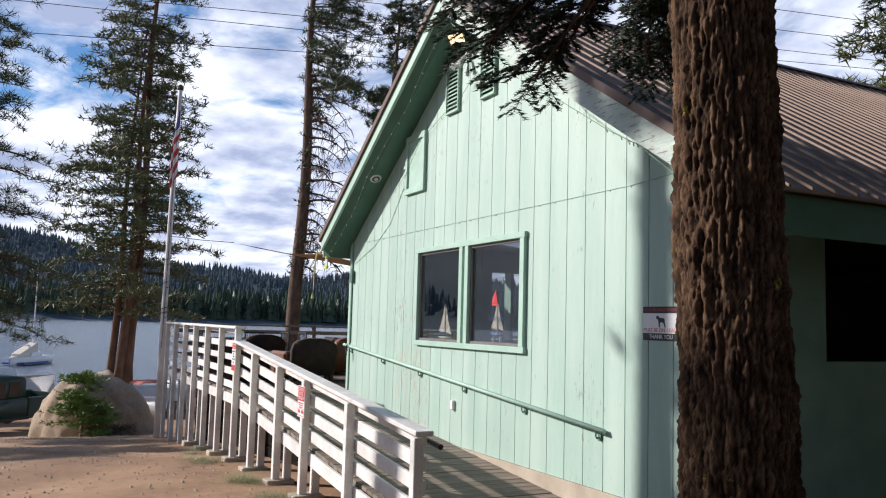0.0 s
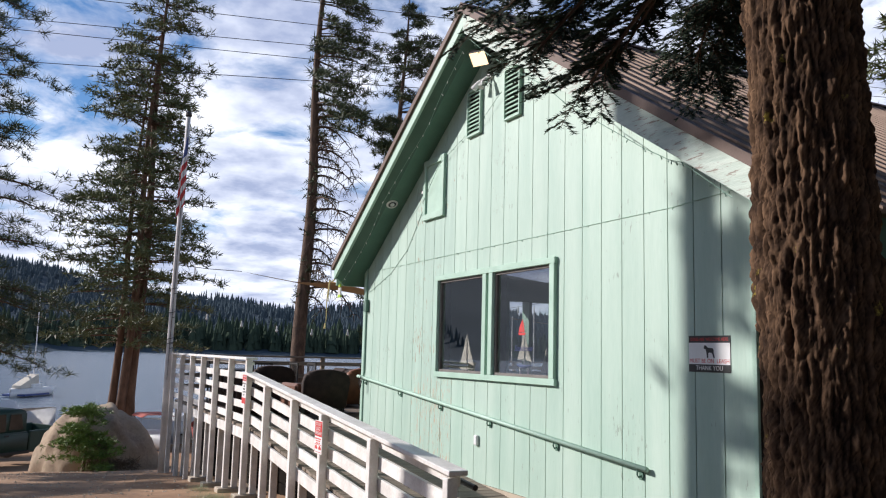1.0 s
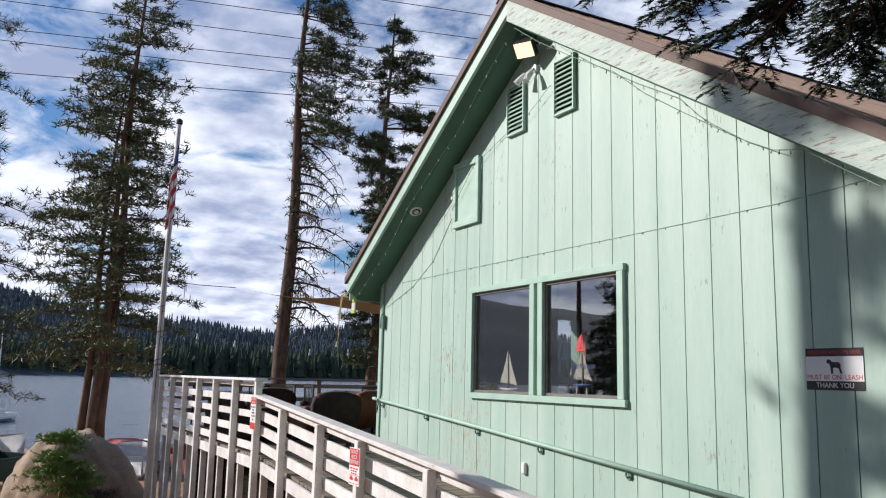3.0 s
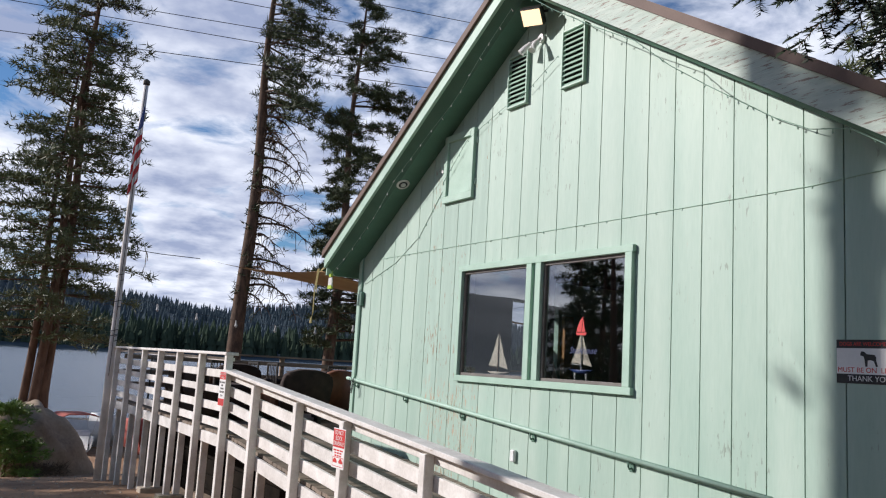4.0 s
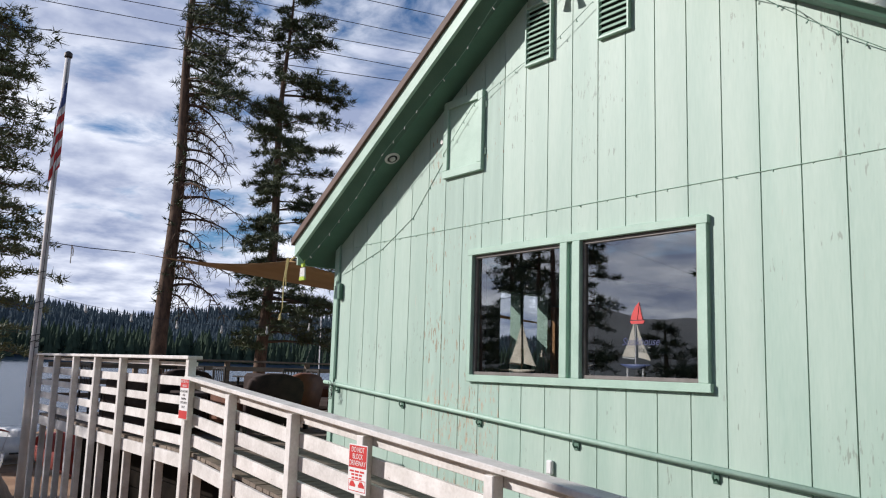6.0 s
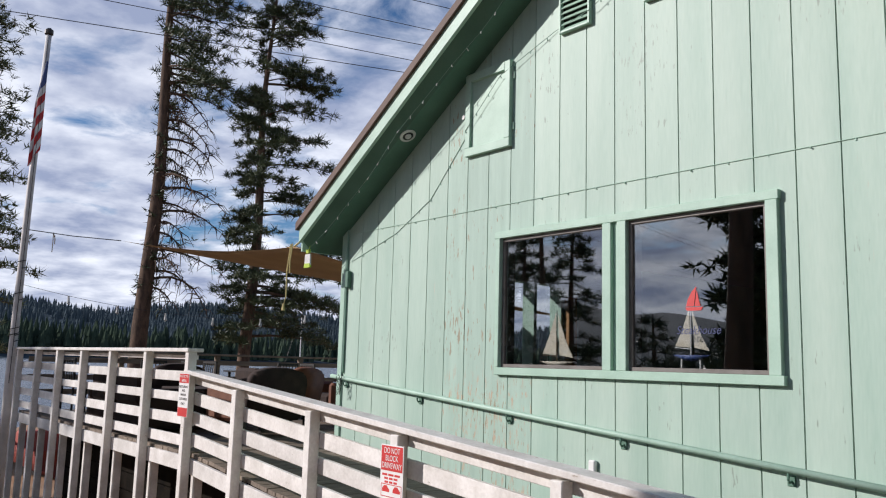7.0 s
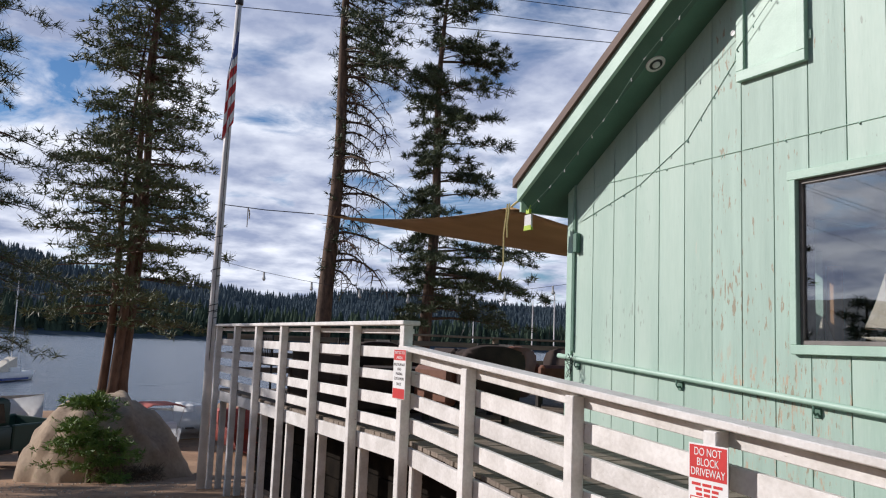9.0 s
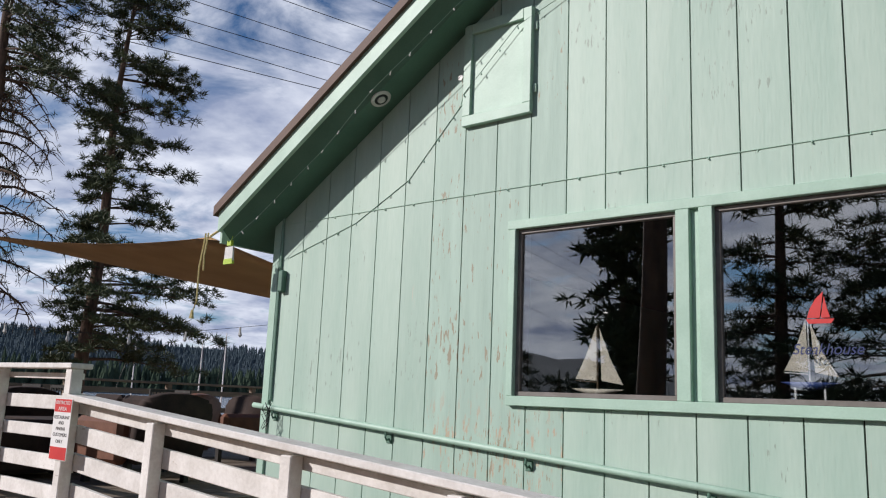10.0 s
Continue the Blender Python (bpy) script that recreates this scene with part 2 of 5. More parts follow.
BROWN_CLOTH = material("brown_upholstery", (0.02, 0.012, 0.009), (0.045, 0.026, 0.019), 0.9, 8.0, 0.3)
RUST_CLOTH = material("rust_brown_leather", (0.12, 0.045, 0.022), (0.19, 0.075, 0.038), 0.55, 8.0, 0.2)
# brown taken almost to black so the room's dimness sits in the colour
INTERIOR = material("shade_darkened_interior", (0.025, 0.018, 0.014), (0.05, 0.036, 0.028), 0.8, 2.0, 0.0)
WHITE = material("white_enamel", (0.74, 0.74, 0.72), (0.82, 0.82, 0.8), 0.4, 6.0, 0.0)
RED = material("red_paint", (0.5, 0.025, 0.025), (0.6, 0.04, 0.035), 0.5, 6.0, 0.0)
RED_FADED = material("faded_red_canvas", (0.33, 0.07, 0.055), (0.42, 0.11, 0.08), 0.8, 3.0, 0.1)
BLUE = material("blue_paint", (0.03, 0.06, 0.22), (0.05, 0.09, 0.28), 0.5, 6.0, 0.0)
NAVY = material("navy_decal_ink", (0.012, 0.025, 0.10), (0.018, 0.035, 0.13), 0.5, 6.0, 0.0)
SAILCLOTH = material("cream_sailcloth", (0.6, 0.53, 0.42), (0.76, 0.7, 0.58), 0.8, 8.0, 0.1)
ROPE = material("yellow_rope", (0.5, 0.4, 0.16), (0.66, 0.56, 0.28), 0.8, 60.0, 0.2)
TRUCK_GREEN = material("green_truck_paint", (0.02, 0.05, 0.038), (0.028, 0.065, 0.05), 0.42, 1.0, 0.0, spec=0.35)
LIME = material("lime_label", (0.35, 0.5, 0.03), (0.45, 0.6, 0.06), 0.5, 20.0, 0.0)
GLASS = glass_material("window_glass")
BULB = material("clear_bulb", (0.6, 0.6, 0.58), (0.75, 0.74, 0.7), 0.2, 20.0, 0.0)
FLOOD_LIT = lamp_material("flood_lamp_glow", (1.0, 0.74, 0.46), 1.1)
GRASS_MAT = material("thin_grass", (0.07, 0.10, 0.03), (0.16, 0.19, 0.06), 0.8, 3.0, 0.0)
WATER = bpy.data.materials.new("lake_water")
WATER.use_nodes = True
_n, _l = WATER.node_tree.nodes, WATER.node_tree.links
_p = _n["Principled BSDF"]
_p.inputs["Base Color"].default_value = (0.035, 0.06, 0.085, 1)
_p.inputs["Roughness"].default_value = 0.22
_co, _mp, _ns, _bp = (_n.new("ShaderNodeTexCoord"), _n.new("ShaderNodeMapping"), _n.new("ShaderNodeTexNoise"), _n.new("ShaderNodeBump"))
_mp.inputs["Scale"].default_value = (1.0, 0.35, 1)
_ns.inputs["Scale"].default_value, _ns.inputs["Detail"].default_value = 0.9, 6
_bp.inputs["Strength"].default_value, _bp.inputs["Distance"].default_value = 0.9, 0.5
_l.new(_co.outputs["Object"], _mp.inputs[0])
_l.new(_mp.outputs[0], _ns.inputs["Vector"])
_l.new(_ns.outputs["Fac"], _bp.inputs["Height"])
_l.new(_bp.outputs[0], _p.inputs["Normal"])


# ---- mesh helpers ----
def part(name, bm, mat, parent=None, label=""):
    me = bpy.data.meshes.new(name)
    bm.to_mesh(me)
    bm.free()
    me.materials.append(mat)
    ob = new(name, me)
    ob.parent = parent
    if label:
        ob["label"] = label
    return ob


def smooth(ob):
    for poly in ob.data.polygons:
        poly.use_smooth = True
    return ob


def empty(name, label, category, place=(0, 0, 0), group="", kind=""):
    ob = new(name)
    ob.location = place
    return tagged(ob, label, category, group, kind)


def box(bm, x0, x1, y0, y1, z0, z1, bevel=0.0, m=None):
    """A box between the limits, with bevelled edges when asked."""
    t = bmesh.new() if bevel else bm
    vs = [t.verts.new((x, y, z)) for x in (x0, x1) for y in (y0, y1) for z in (z0, z1)]
    fs = [t.faces.new([vs[i] for i in f]) for f in ((0, 1, 3, 2), (4, 6, 7, 5), (0, 4, 5, 1), (2, 3, 7, 6), (0, 2, 6, 4), (1, 5, 7, 3))]
    if bevel:
        bmesh.ops.bevel(t, geom=t.edges[:], offset=bevel, segments=1, affect="EDGES")
    if m is not None:
        bmesh.ops.transform(t, matrix=m, verts=vs if not bevel else t.verts[:])
    if bevel:
        join(bm, t)
    return bm


def join(bm, t):
    me = bpy.data.meshes.new("tmp")
    t.to_mesh(me)
    t.free()
    bm.from_mesh(me)
    bpy.data.meshes.remove(me)


def beam(bm, a, b, w, h, bevel=0.004):
    """A board from a to b, w wide across and h high."""
    a, b = Vector(a), Vector(b)
    d = b - a
    q = d.to_track_quat("X", "Z").to_matrix().to_4x4()
    return box(bm, 0, d.length, -w / 2, w / 2, -h / 2, h / 2, bevel, Matrix.Translation(a) @ q)


def prism(bm, outline, axis, lo, hi):
    """Extrudes an outline of (u, v) along an axis: 'y' takes (x, z), 'x' takes (y, z), 'z' takes (x, y)."""
    def p(u, v, w):
        return {"y": (u, w, v), "x": (w, u, v), "z": (u, v, w)}[axis]
    a = [bm.verts.new(p(u, v, lo)) for u, v in outline]
    b = [bm.verts.new(p(u, v, hi)) for u, v in outline]
    n = len(outline)
    bm.faces.new(a)
    bm.faces.new(b[::-1])
    for i in range(n):
        bm.faces.new((a[i], b[i], b[(i + 1) % n], a[(i + 1) % n]))
    bmesh.ops.recalc_face_normals(bm, faces=bm.faces[:])
    return bm


def tube(bm, points, radii, sides=8, cap=True):
    """A round tapered tube through the points."""
    points = [Vector(p) for p in points]
    if not hasattr(radii, "__len__"):
        radii = [radii] * len(points)
    rings = []
    for i, p in enumerate(points):
        d = (points[min(i + 1, len(points) - 1)] - points[max(i - 1, 0)]).normalized()
        u = d.cross(Vector((0, 0, 1)) if abs(d.z) < 0.9 else Vector((1, 0, 0))).normalized()
        v = d.cross(u)
        rings.append([bm.verts.new(p + float(radii[i]) * (math.cos(k * math.tau / sides) * u + math.sin(k * math.tau / sides) * v)) for k in range(sides)])
    for r, s in zip(rings, rings[1:]):
        for k in range(sides):
            bm.faces.new((r[k], r[(k + 1) % sides], s[(k + 1) % sides], s[k]))
    if cap:
        bm.faces.new(rings[0][::-1])
        bm.faces.new(rings[-1])
    return bm


def solid(verts, faces, name, mat, parent=None, label=""):
    me = bpy.data.meshes.new(name)
    me.from_pydata(verts, [], faces)
    me.materials.append(mat)
    ob = new(name, me)
    ob.parent = parent
    if label:
        ob["label"] = label
    return ob


# ---- ground, lake, far shore ----
LAKE = -2.7


def land(x, y):
    """Height of the ground: falls from the parking ground to the shore, then the lake bed, then hills past the far shore."""
    xs = (-4000, -1500, -1000, -760, -700, -200, -60, -46, -40, -30, -20, -13, -8, 0, 3.5, 6.6, 12.6, 30, 4000)
    zs = (150, 150, 60, 3, -6, -8, -6, -3.0, -2.45, -2.3, -1.95, -1.5, -0.9, -0.22, -0.05, 0.13, 0.36, 0.6, 3)
    shift = 14 * min(max((y - 4) / 10, 0), 1) if x < -25 else 0
    z = float(np.interp(x + shift, xs, zs))
    if x < -760:
        z *= 0.62 + 0.5 * min(max((-y + 250) / 700, -0.2), 1.0) + 0.25 * noise.noise(Vector((x / 400, y / 260, 0)))
    if -40 < x < 30:
        z += 0.07 * noise.noise(Vector((x / 2.2, y / 2.2, 0))) + 0.02 * noise.noise(Vector((x * 1.7, y * 1.7, 3)))
    return z


def axis_steps(fine_lo, fine_hi, step, reach):
    out = list(np.arange(fine_lo, fine_hi, step))
    a, s = fine_hi, step
    while a < reach:
        out.append(a)
        s *= 1.28
        a += min(s, 90)
    a, s = fine_lo, step
    while a > -reach:
        s *= 1.28
        a -= min(s, 90)
        out.insert(0, a)
    return out


gx, gy = axis_steps(-22, 16, 0.4, 3600), axis_steps(-14, 4, 0.4, 3000)
ground = solid([(x, y, land(x, y)) for x in gx for y in gy],
               [(i * len(gy) + j, (i + 1) * len(gy) + j, (i + 1) * len(gy) + j + 1, i * len(gy) + j + 1) for i in range(len(gx) - 1) for j in range(len(gy) - 1)],
               "ground", DIRT)
smooth(ground)
tagged(ground, "trodden sandy brown dirt sloping down to the lake", "ground", kind="structure")
ground.data.materials.append(HILL_HAZE)
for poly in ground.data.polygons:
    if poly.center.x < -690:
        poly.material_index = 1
water = solid([(-1200, -2500, LAKE), (-30, -2500, LAKE), (-30, 2500, LAKE), (-1200, 2500, LAKE)], [(0, 1, 2, 3)], "water", WATER)
tagged(water, "rippled blue-grey lake water in daylight", "water", kind="structure")


def conifers(name, spots, mat, label):
    """Far conifers, each a narrow uneven stack of cones, as one mesh."""
    rnd = random.Random(5)
    v, f = [], []
    for x, y, z, h in spots:
        w = h * rnd.uniform(0.15, 0.26)
        for lo, hi, k in ((0.05, 0.55, 1.0), (0.35, 0.8, 0.72), (0.62, 1.0, 0.45)):
            o, s = len(v), 5
            t0 = rnd.random() * 6
            for i in range(s):
                a = t0 + i * math.tau / s
                r = w * k * rnd.uniform(0.7, 1.2)
                v.append((x + r * math.cos(a), y + r * math.sin(a), z + h * (lo + rnd.uniform(-0.03, 0.03))))
            v.append((x, y, z + h * hi))
            f += [(o + i, o + (i + 1) % s, o + s) for i in range(s)]
    return tagged(solid(v, f, name, mat), label, "forest", kind="stuff")


rnd = random.Random(11)
shore, slope = [], []
for _ in range(2600):
    x, y = -755 - abs(rnd.gauss(0, 45)), rnd.uniform(-330, 1500)
    shore.append((x, y, land(x, y) - 1, rnd.uniform(12, 30)))
for _ in range(13000):
    x, y = rnd.uniform(-1550, -800), rnd.uniform(-450, 2200)
    slope.append((x, y, land(x, y) - 1, rnd.uniform(9, 20)))
conifers("far_shore_forest", shore, FOREST, "dark green conifers lining the far lake shore")
conifers("hazy_hill_forest", slope, HILL_HAZE, "conifer forest on the far hills, haze coloured in as blue-green")

# ---- the building ----
G, W, RIDGE, SLOPE = 0.307, 7.97, 13 * 0.3048, 0.632
X0 = -0.03                         # first groove of the siding
OUT, DEEP = -0.435, 15.0            # roof overhang in front, depth of the house
WALL_TOP, SILL = 3.42, 0.47        # soffit height at the wall corner, foot of the siding


def under_roof(x):
    return WALL_TOP + SLOPE * min(x, 2 * RIDGE - x)


def panes(bm, x0, x1, y0, y1, z0, z1, holes):
    """A wall slab in the x-z plane with rectangular holes through it, as boxes butted end to end."""
    cuts = sorted({x0, x1, *[h[0] for h in holes], *[h[1] for h in holes]})
    for a, b in zip(cuts, cuts[1:]):
        hs = sorted([h for h in holes if h[0] < (a + b) / 2 < h[1]], key=lambda h: h[2])
        z = z0
        for h in hs:
            prism(bm, ((a, z), (b, z), (b, h[2]), (a, h[2])), "y", y0, y1)
            z = h[3]
        top = [(b, min(z1, under_roof(b))), (a, min(z1, under_roof(a)))]
        if a < RIDGE < b:
            top.insert(1, (RIDGE, under_roof(RIDGE)))
        prism(bm, [(a, z), (b, z), *top], "y", y0, y1)
    return bm


WIN = ((2.645, 3.86, 1.73, 2.925), (4.10, 5.285, 1.73, 2.925))
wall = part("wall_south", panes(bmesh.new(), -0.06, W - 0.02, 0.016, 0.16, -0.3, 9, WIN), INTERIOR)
tagged(wall, "mint green grooved wood siding of the gable wall", "wall", kind="structure")
foundation = part("foundation", box(bmesh.new(), -0.08, W, -0.02, 0.14, -1.2, SILL - 0.003), CONCRETE)
tagged(foundation, "pale tan concrete footing below the siding", "foundation", kind="structure")
# side walls; the lake side has windows that let light through the dining room
SIDE = ((2.6, 3.0, 1.7, 2.92), (3.06, 3.56, 1.7, 2.92))


def side_wall(x0, x1, holes):
    bm = bmesh.new()
    cuts = sorted({0.16, DEEP, *[h[0] for h in holes], *[h[1] for h in holes]})
    for a, b in zip(cuts, cuts[1:]):
        hs = [h for h in holes if h[0] < (a + b) / 2 < h[1]]
        z = -1.2
        for h in hs:
            box(bm, x0, x1, a, b, z, h[2])
            z = h[3]
        box(bm, x0, x1, a, b, z, WALL_TOP)
    return bm


wall_w = tagged(part("wall_west", side_wall(-0.08, 0.14, SIDE), GREEN_TRIM), "green painted side wall with windows facing the deck", "wall", kind="structure")
EAST = ((1.45, 2.9, 1.72, 2.92),)
wall_e = tagged(part("wall_east", side_wall(W - 0.14, W, EAST), GREEN_SHADE), "mint side wall of the house, darkened in colour for its shade", "wall", kind="structure")
wall_n = tagged(part("wall_north", panes(bmesh.new(), 0.14, W - 0.14, DEEP - 0.14, DEEP, -1.2, 9, ()), GREEN_TRIM), "green painted back gable wall", "wall", kind="structure")
floor = tagged(part("floor", box(bmesh.new(), 0.14, W - 0.14, 0.16, DEEP - 0.14, 0.6, 0.78), BARE_WOOD), "dim brown wooden dining room floor", "floor", kind="structure")
ceiling = tagged(part("ceiling", box(bmesh.new(), 0.14, W - 0.14, 0.16, DEEP - 0.14, 3.3, 3.38), INTERIOR), "brown ceiling of the dining room, dimness put into its colour", "ceiling", kind="structure")


def roof_slab(sign):
    """One roof slope from the ridge to the eave: deck, metal sheet, ribs, soffit, rake boards."""
    reach = RIDGE + (0.41 if sign < 0 else 1.06)      # the eave over the shaded side reaches farther out
    side = RIDGE + sign * reach
    z_ridge = under_roof(RIDGE)

    def at(d, up):                    # d: 0 at the ridge, 1 at the eave
        return RIDGE + sign * d * reach, z_ridge - d * SLOPE * reach + up
    return side, at


roof = empty("roof", "brown ribbed metal gable roof with green rake boards", "roof", (RIDGE, 0, 0), kind="structure")
roof.location = (0, 0, 0)
for sign in (-1, 1):
    side, at = roof_slab(sign)
    # the soffit drops behind the rake board, then runs level to the wall
    section = ((OUT + 0.03, 0.005), (-0.27, -0.12), (DEEP + 0.3, -0.12), (DEEP + 0.3, 0.10), (OUT + 0.03, 0.10))
    bm = bmesh.new()
    rings = [[bm.verts.new((at(d, up)[0], y, at(d, up)[1])) for y, up in section] for d in (0, 1)]
    for k in range(5):
        bm.faces.new((rings[0][k], rings[0][(k + 1) % 5], rings[1][(k + 1) % 5], rings[1][k]))
    bm.faces.new(rings[0])
    bm.faces.new(rings[1])
    bmesh.ops.recalc_face_normals(bm, faces=bm.faces[:])
    part("soffit", bm, GREEN_DARK, roof, "green painted soffit boards, colour darkened for their shade")
    part("roof_sheet", prism(bmesh.new(), (at(0, 0.222), at(1.02, 0.222), at(1.02, 0.245), at(0, 0.245)), "y", OUT - 0.03, DEEP + 0.3), ROOF_METAL, roof)
    part("roof_deck", prism(bmesh.new(), (at(0, 0.102), at(1, 0.102), at(1, 0.22), at(0, 0.22)), "y", OUT + 0.035, DEEP + 0.28), BARE_WOOD, roof)
    low = -0.005 if sign < 0 else -0.08
    part("rake_board", prism(bmesh.new(), (at(0, low), at(1.005, low), at(1.005, 0.168), at(0, 0.168)), "y", OUT - 0.012, OUT + 0.028),
         FASCIA_WORN if sign > 0 else GREEN_TRIM, roof, "peeling weathered rake board" if sign > 0 else "mint green rake board")
    part("rake_trim", prism(bmesh.new(), (at(0, 0.170), at(1.015, 0.170), at(1.015, 0.262), at(0, 0.262)), "y", OUT - 0.045, OUT + 0.02), ROOF_TRIM, roof, "brown metal rake trim")
    eave = bmesh.new()
    ex, ez = at(1.0, 0)
    box(eave, min(ex, ex + sign * 0.03), max(ex, ex + sign * 0.03), OUT + 0.03, DEEP + 0.28, ez - 0.125, ez + 0.15)
    # right eave board takes the darkened green too, for its shaded edge
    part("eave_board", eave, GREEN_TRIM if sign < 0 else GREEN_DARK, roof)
    rib_mesh = None
    count = int((DEEP + 0.5) / 0.23)
    for i in range(count):
        y = OUT + 0.12 + i * 0.23
        if rib_mesh is None:
            bm = bmesh.new()
            prism(bm, (at(0.003, 0.247), at(1.02, 0.247), at(1.02, 0.27), at(0.003, 0.27)), "y", 0, 0.028)
            rib = part("roof_rib", bm, ROOF_METAL, roof)
            rib_mesh = rib.data
        else:
            rib = new("roof_rib", rib_mesh)
            rib.parent = roof
        rib.location = (0, y, 0)
cap = bmesh.new()
zr = under_roof(RIDGE) + 0.28
prism(cap, ((RIDGE - 0.17, zr - 0.10), (RIDGE, zr), (RIDGE + 0.17, zr - 0.10), (RIDGE + 0.17, zr - 0.085), (RIDGE, zr + 0.018), (RIDGE - 0.17, zr - 0.085)), "y", OUT - 0.05, DEEP + 0.3)
part("ridge_cap", cap, ROOF_TRIM, roof)

# corner boards
for x0, x1 in ((-0.115, -0.025), (W - 0.02, W + 0.025)):
    cb = part("corner_board", box(bmesh.new(), x0, x1, -0.028, 0.0, SILL - 0.2, WALL_TOP - 0.02, 0.003), GREEN_TRIM)
    tagged(cb, "mint green vertical corner board", "trim", kind="structure")


def window(x0, x1, z0, z1, y, name, label):
    """A fixed pane in a bronze metal frame, set back in its opening."""
    w = empty(name, label, "window", (0, 0, 0), kind="structure")
    t = 0.032
    for nm, b in (("bottom_rail", (x0, x1, z0, z0 + t)), ("top_rail", (x0, x1, z1 - t, z1)), ("stile", (x0, x0 + t, z0 + t, z1 - t)), ("stile", (x1 - t, x1, z0 + t, z1 - t))):
        part(nm, box(bmesh.new(), b[0], b[1], y - 0.02, y + 0.03, b[2], b[3], 0.003), WINDOW_BRONZE, w)
    pane = part("pane", box(bmesh.new(), x0 + t, x1 - t, y, y + 0.006, z0 + t, z1 - t), GLASS, w)
    pane.visible_shadow = False
    return w


window(*WIN[0], 0.012, "window_1", "dark reflecting fixed window in a bronze frame")
window(*WIN[1], 0.012, "window_2", "dark reflecting fixed window in a bronze frame with a decal")
trim = empty("window_trim", "mint green painted boards framing the pair of windows", "trim", kind="structure")
for nm, b in (("head_board", (2.575, 5.385, 2.925, 2.992)), ("sill_board", (2.592, 5.393, 1.662, 1.73)), ("side_board", (2.592, 2.645, 1.73, 2.925)), ("side_board", (5.285, 5.375, 1.73, 2.925)),
              ("mullion_board", (3.86, 3.95, 1.73, 2.925)), ("mullion_board", (4.01, 4.10, 1.73, 2.925)), ("mullion_back", (3.95, 4.01, 1.73, 2.925))):
    back = nm == "mullion_back"
    part(nm, box(bmesh.new(), b[0], b[1], -0.012 if back else -0.048, 0.012, b[2], b[3], 0.004), GREEN_TRIM, trim)

# siding boards, one by one
siding_holes = [(2.62, 5.33, 1.69, 2.96)]
siding = empty("siding", "mint green vertical grooved siding boards with peeling paint", "siding", kind="structure")
for i in range(26):
    a, b = X0 + i * G + 0.005, X0 + (i + 1) * G - 0.005
    bm = bmesh.new()
    panes(bm, a, b, -0.004, 0.015, SILL, 9, [(max(a, h[0]), min(b, h[1]), h[2], h[3]) for h in siding_holes if h[0] < b and h[1] > a])
    part("board", bm, GREEN_WORN if i in (6, 7, 8, 9) else GREEN, siding)


# ---- ramp, deck and their railings ----
DECK, FENCE, RS = 0.78, -1.88, 0.080      # deck height, line of the posts, fall of the ramp
C_X = -7.15


def ramp_z(x):
    return DECK - RS * max(x, 0)


def foot(x, y):
    return land(x, y) - 0.12


level_x = [C_X + i * ((0.05 - C_X) / 6) for i in range(7)]
ramp_x = [1.18, 2.5, 3.64, 5.1, 6.70]

deck_rail = empty("deck_railing", "weathered white painted deck railing with four plank rails", "railing", (C_X, FENCE, 0))
ramp_rail = empty("ramp_railing", "weathered white painted ramp railing sloping down to the ground", "railing", (0, FENCE, 0))


def local(thing, bm):
    bmesh.ops.translate(bm, vec=-Vector(thing.location), verts=bm.verts[:])
    return bm


for x in level_x:
    z0, z1 = foot(x, FENCE), 1.795
    jit = 0.012 * math.sin(x * 9)
    part("post", local(deck_rail, box(bmesh.new(), x - 0.045 + jit, x + 0.045 + jit, FENCE - 0.05, FENCE + 0.04, z0, z1, 0.006)), WHITE_WOOD, deck_rail)
    part("back_post", local(deck_rail, box(bmesh.new(), x - 0.05 + jit, x + 0.04 + jit, FENCE + 0.10, FENCE + 0.19, z0, DECK - 0.17, 0.006)), WHITE_WOOD, deck_rail)
for x in ramp_x:
    z0, z1 = foot(x, FENCE), ramp_z(x) + 0.775
    part("post", local(ramp_rail, box(bmesh.new(), x - 0.045, x + 0.045, FENCE - 0.05, FENCE + 0.04, z0, z1, 0.006)), WHITE_WOOD, ramp_rail)
    part("back_post", local(ramp_rail, box(bmesh.new(), x - 0.05, x + 0.04, FENCE + 0.10, FENCE + 0.19, z0, ramp_z(x) - 0.17, 0.006)), WHITE_WOOD, ramp_rail)
rails = [(1.745, 0.045), (1.543, 0.105), (1.33, 0.095), (1.106, 0.11), (0.893, 0.107)]
for z, h in rails:
    for a, b in ((level_x[0], level_x[3]), (level_x[3], level_x[6])):
        d = random.uniform(-0.006, 0.006)
        part("rail", local(deck_rail, beam(bmesh.new(), (a + 0.004, FENCE + 0.062, z + d), (b - 0.004, FENCE + 0.062, z - d), 0.038, h)), WHITE_WOOD, deck_rail)
part("cap_rail", local(deck_rail, beam(bmesh.new(), (C_X - 0.25, FENCE + 0.02, 1.815), (0.11, FENCE + 0.02, 1.815), 0.17, 0.04, 0.006)), WHITE_WOOD, deck_rail)
part("rim_joist", local(deck_rail, beam(bmesh.new(), (C_X, FENCE + 0.066, 0.67), (-0.02, FENCE + 0.066, 0.67), 0.04, 0.15)), WHITE_WOOD, deck_rail)


def ramp_beam(name, up, h, w=0.038, y=FENCE + 0.062, x0=0.05, x1=6.71, mat=WHITE_WOOD):
    mid = 3.67
    for a, b in ((x0, mid - 0.003), (mid + 0.003, x1)):
        part(name, local(ramp_rail, beam(bmesh.new(), (a, y, DECK - RS * a + up), (b, y, DECK - RS * b + up), w, h)), mat, ramp_rail)


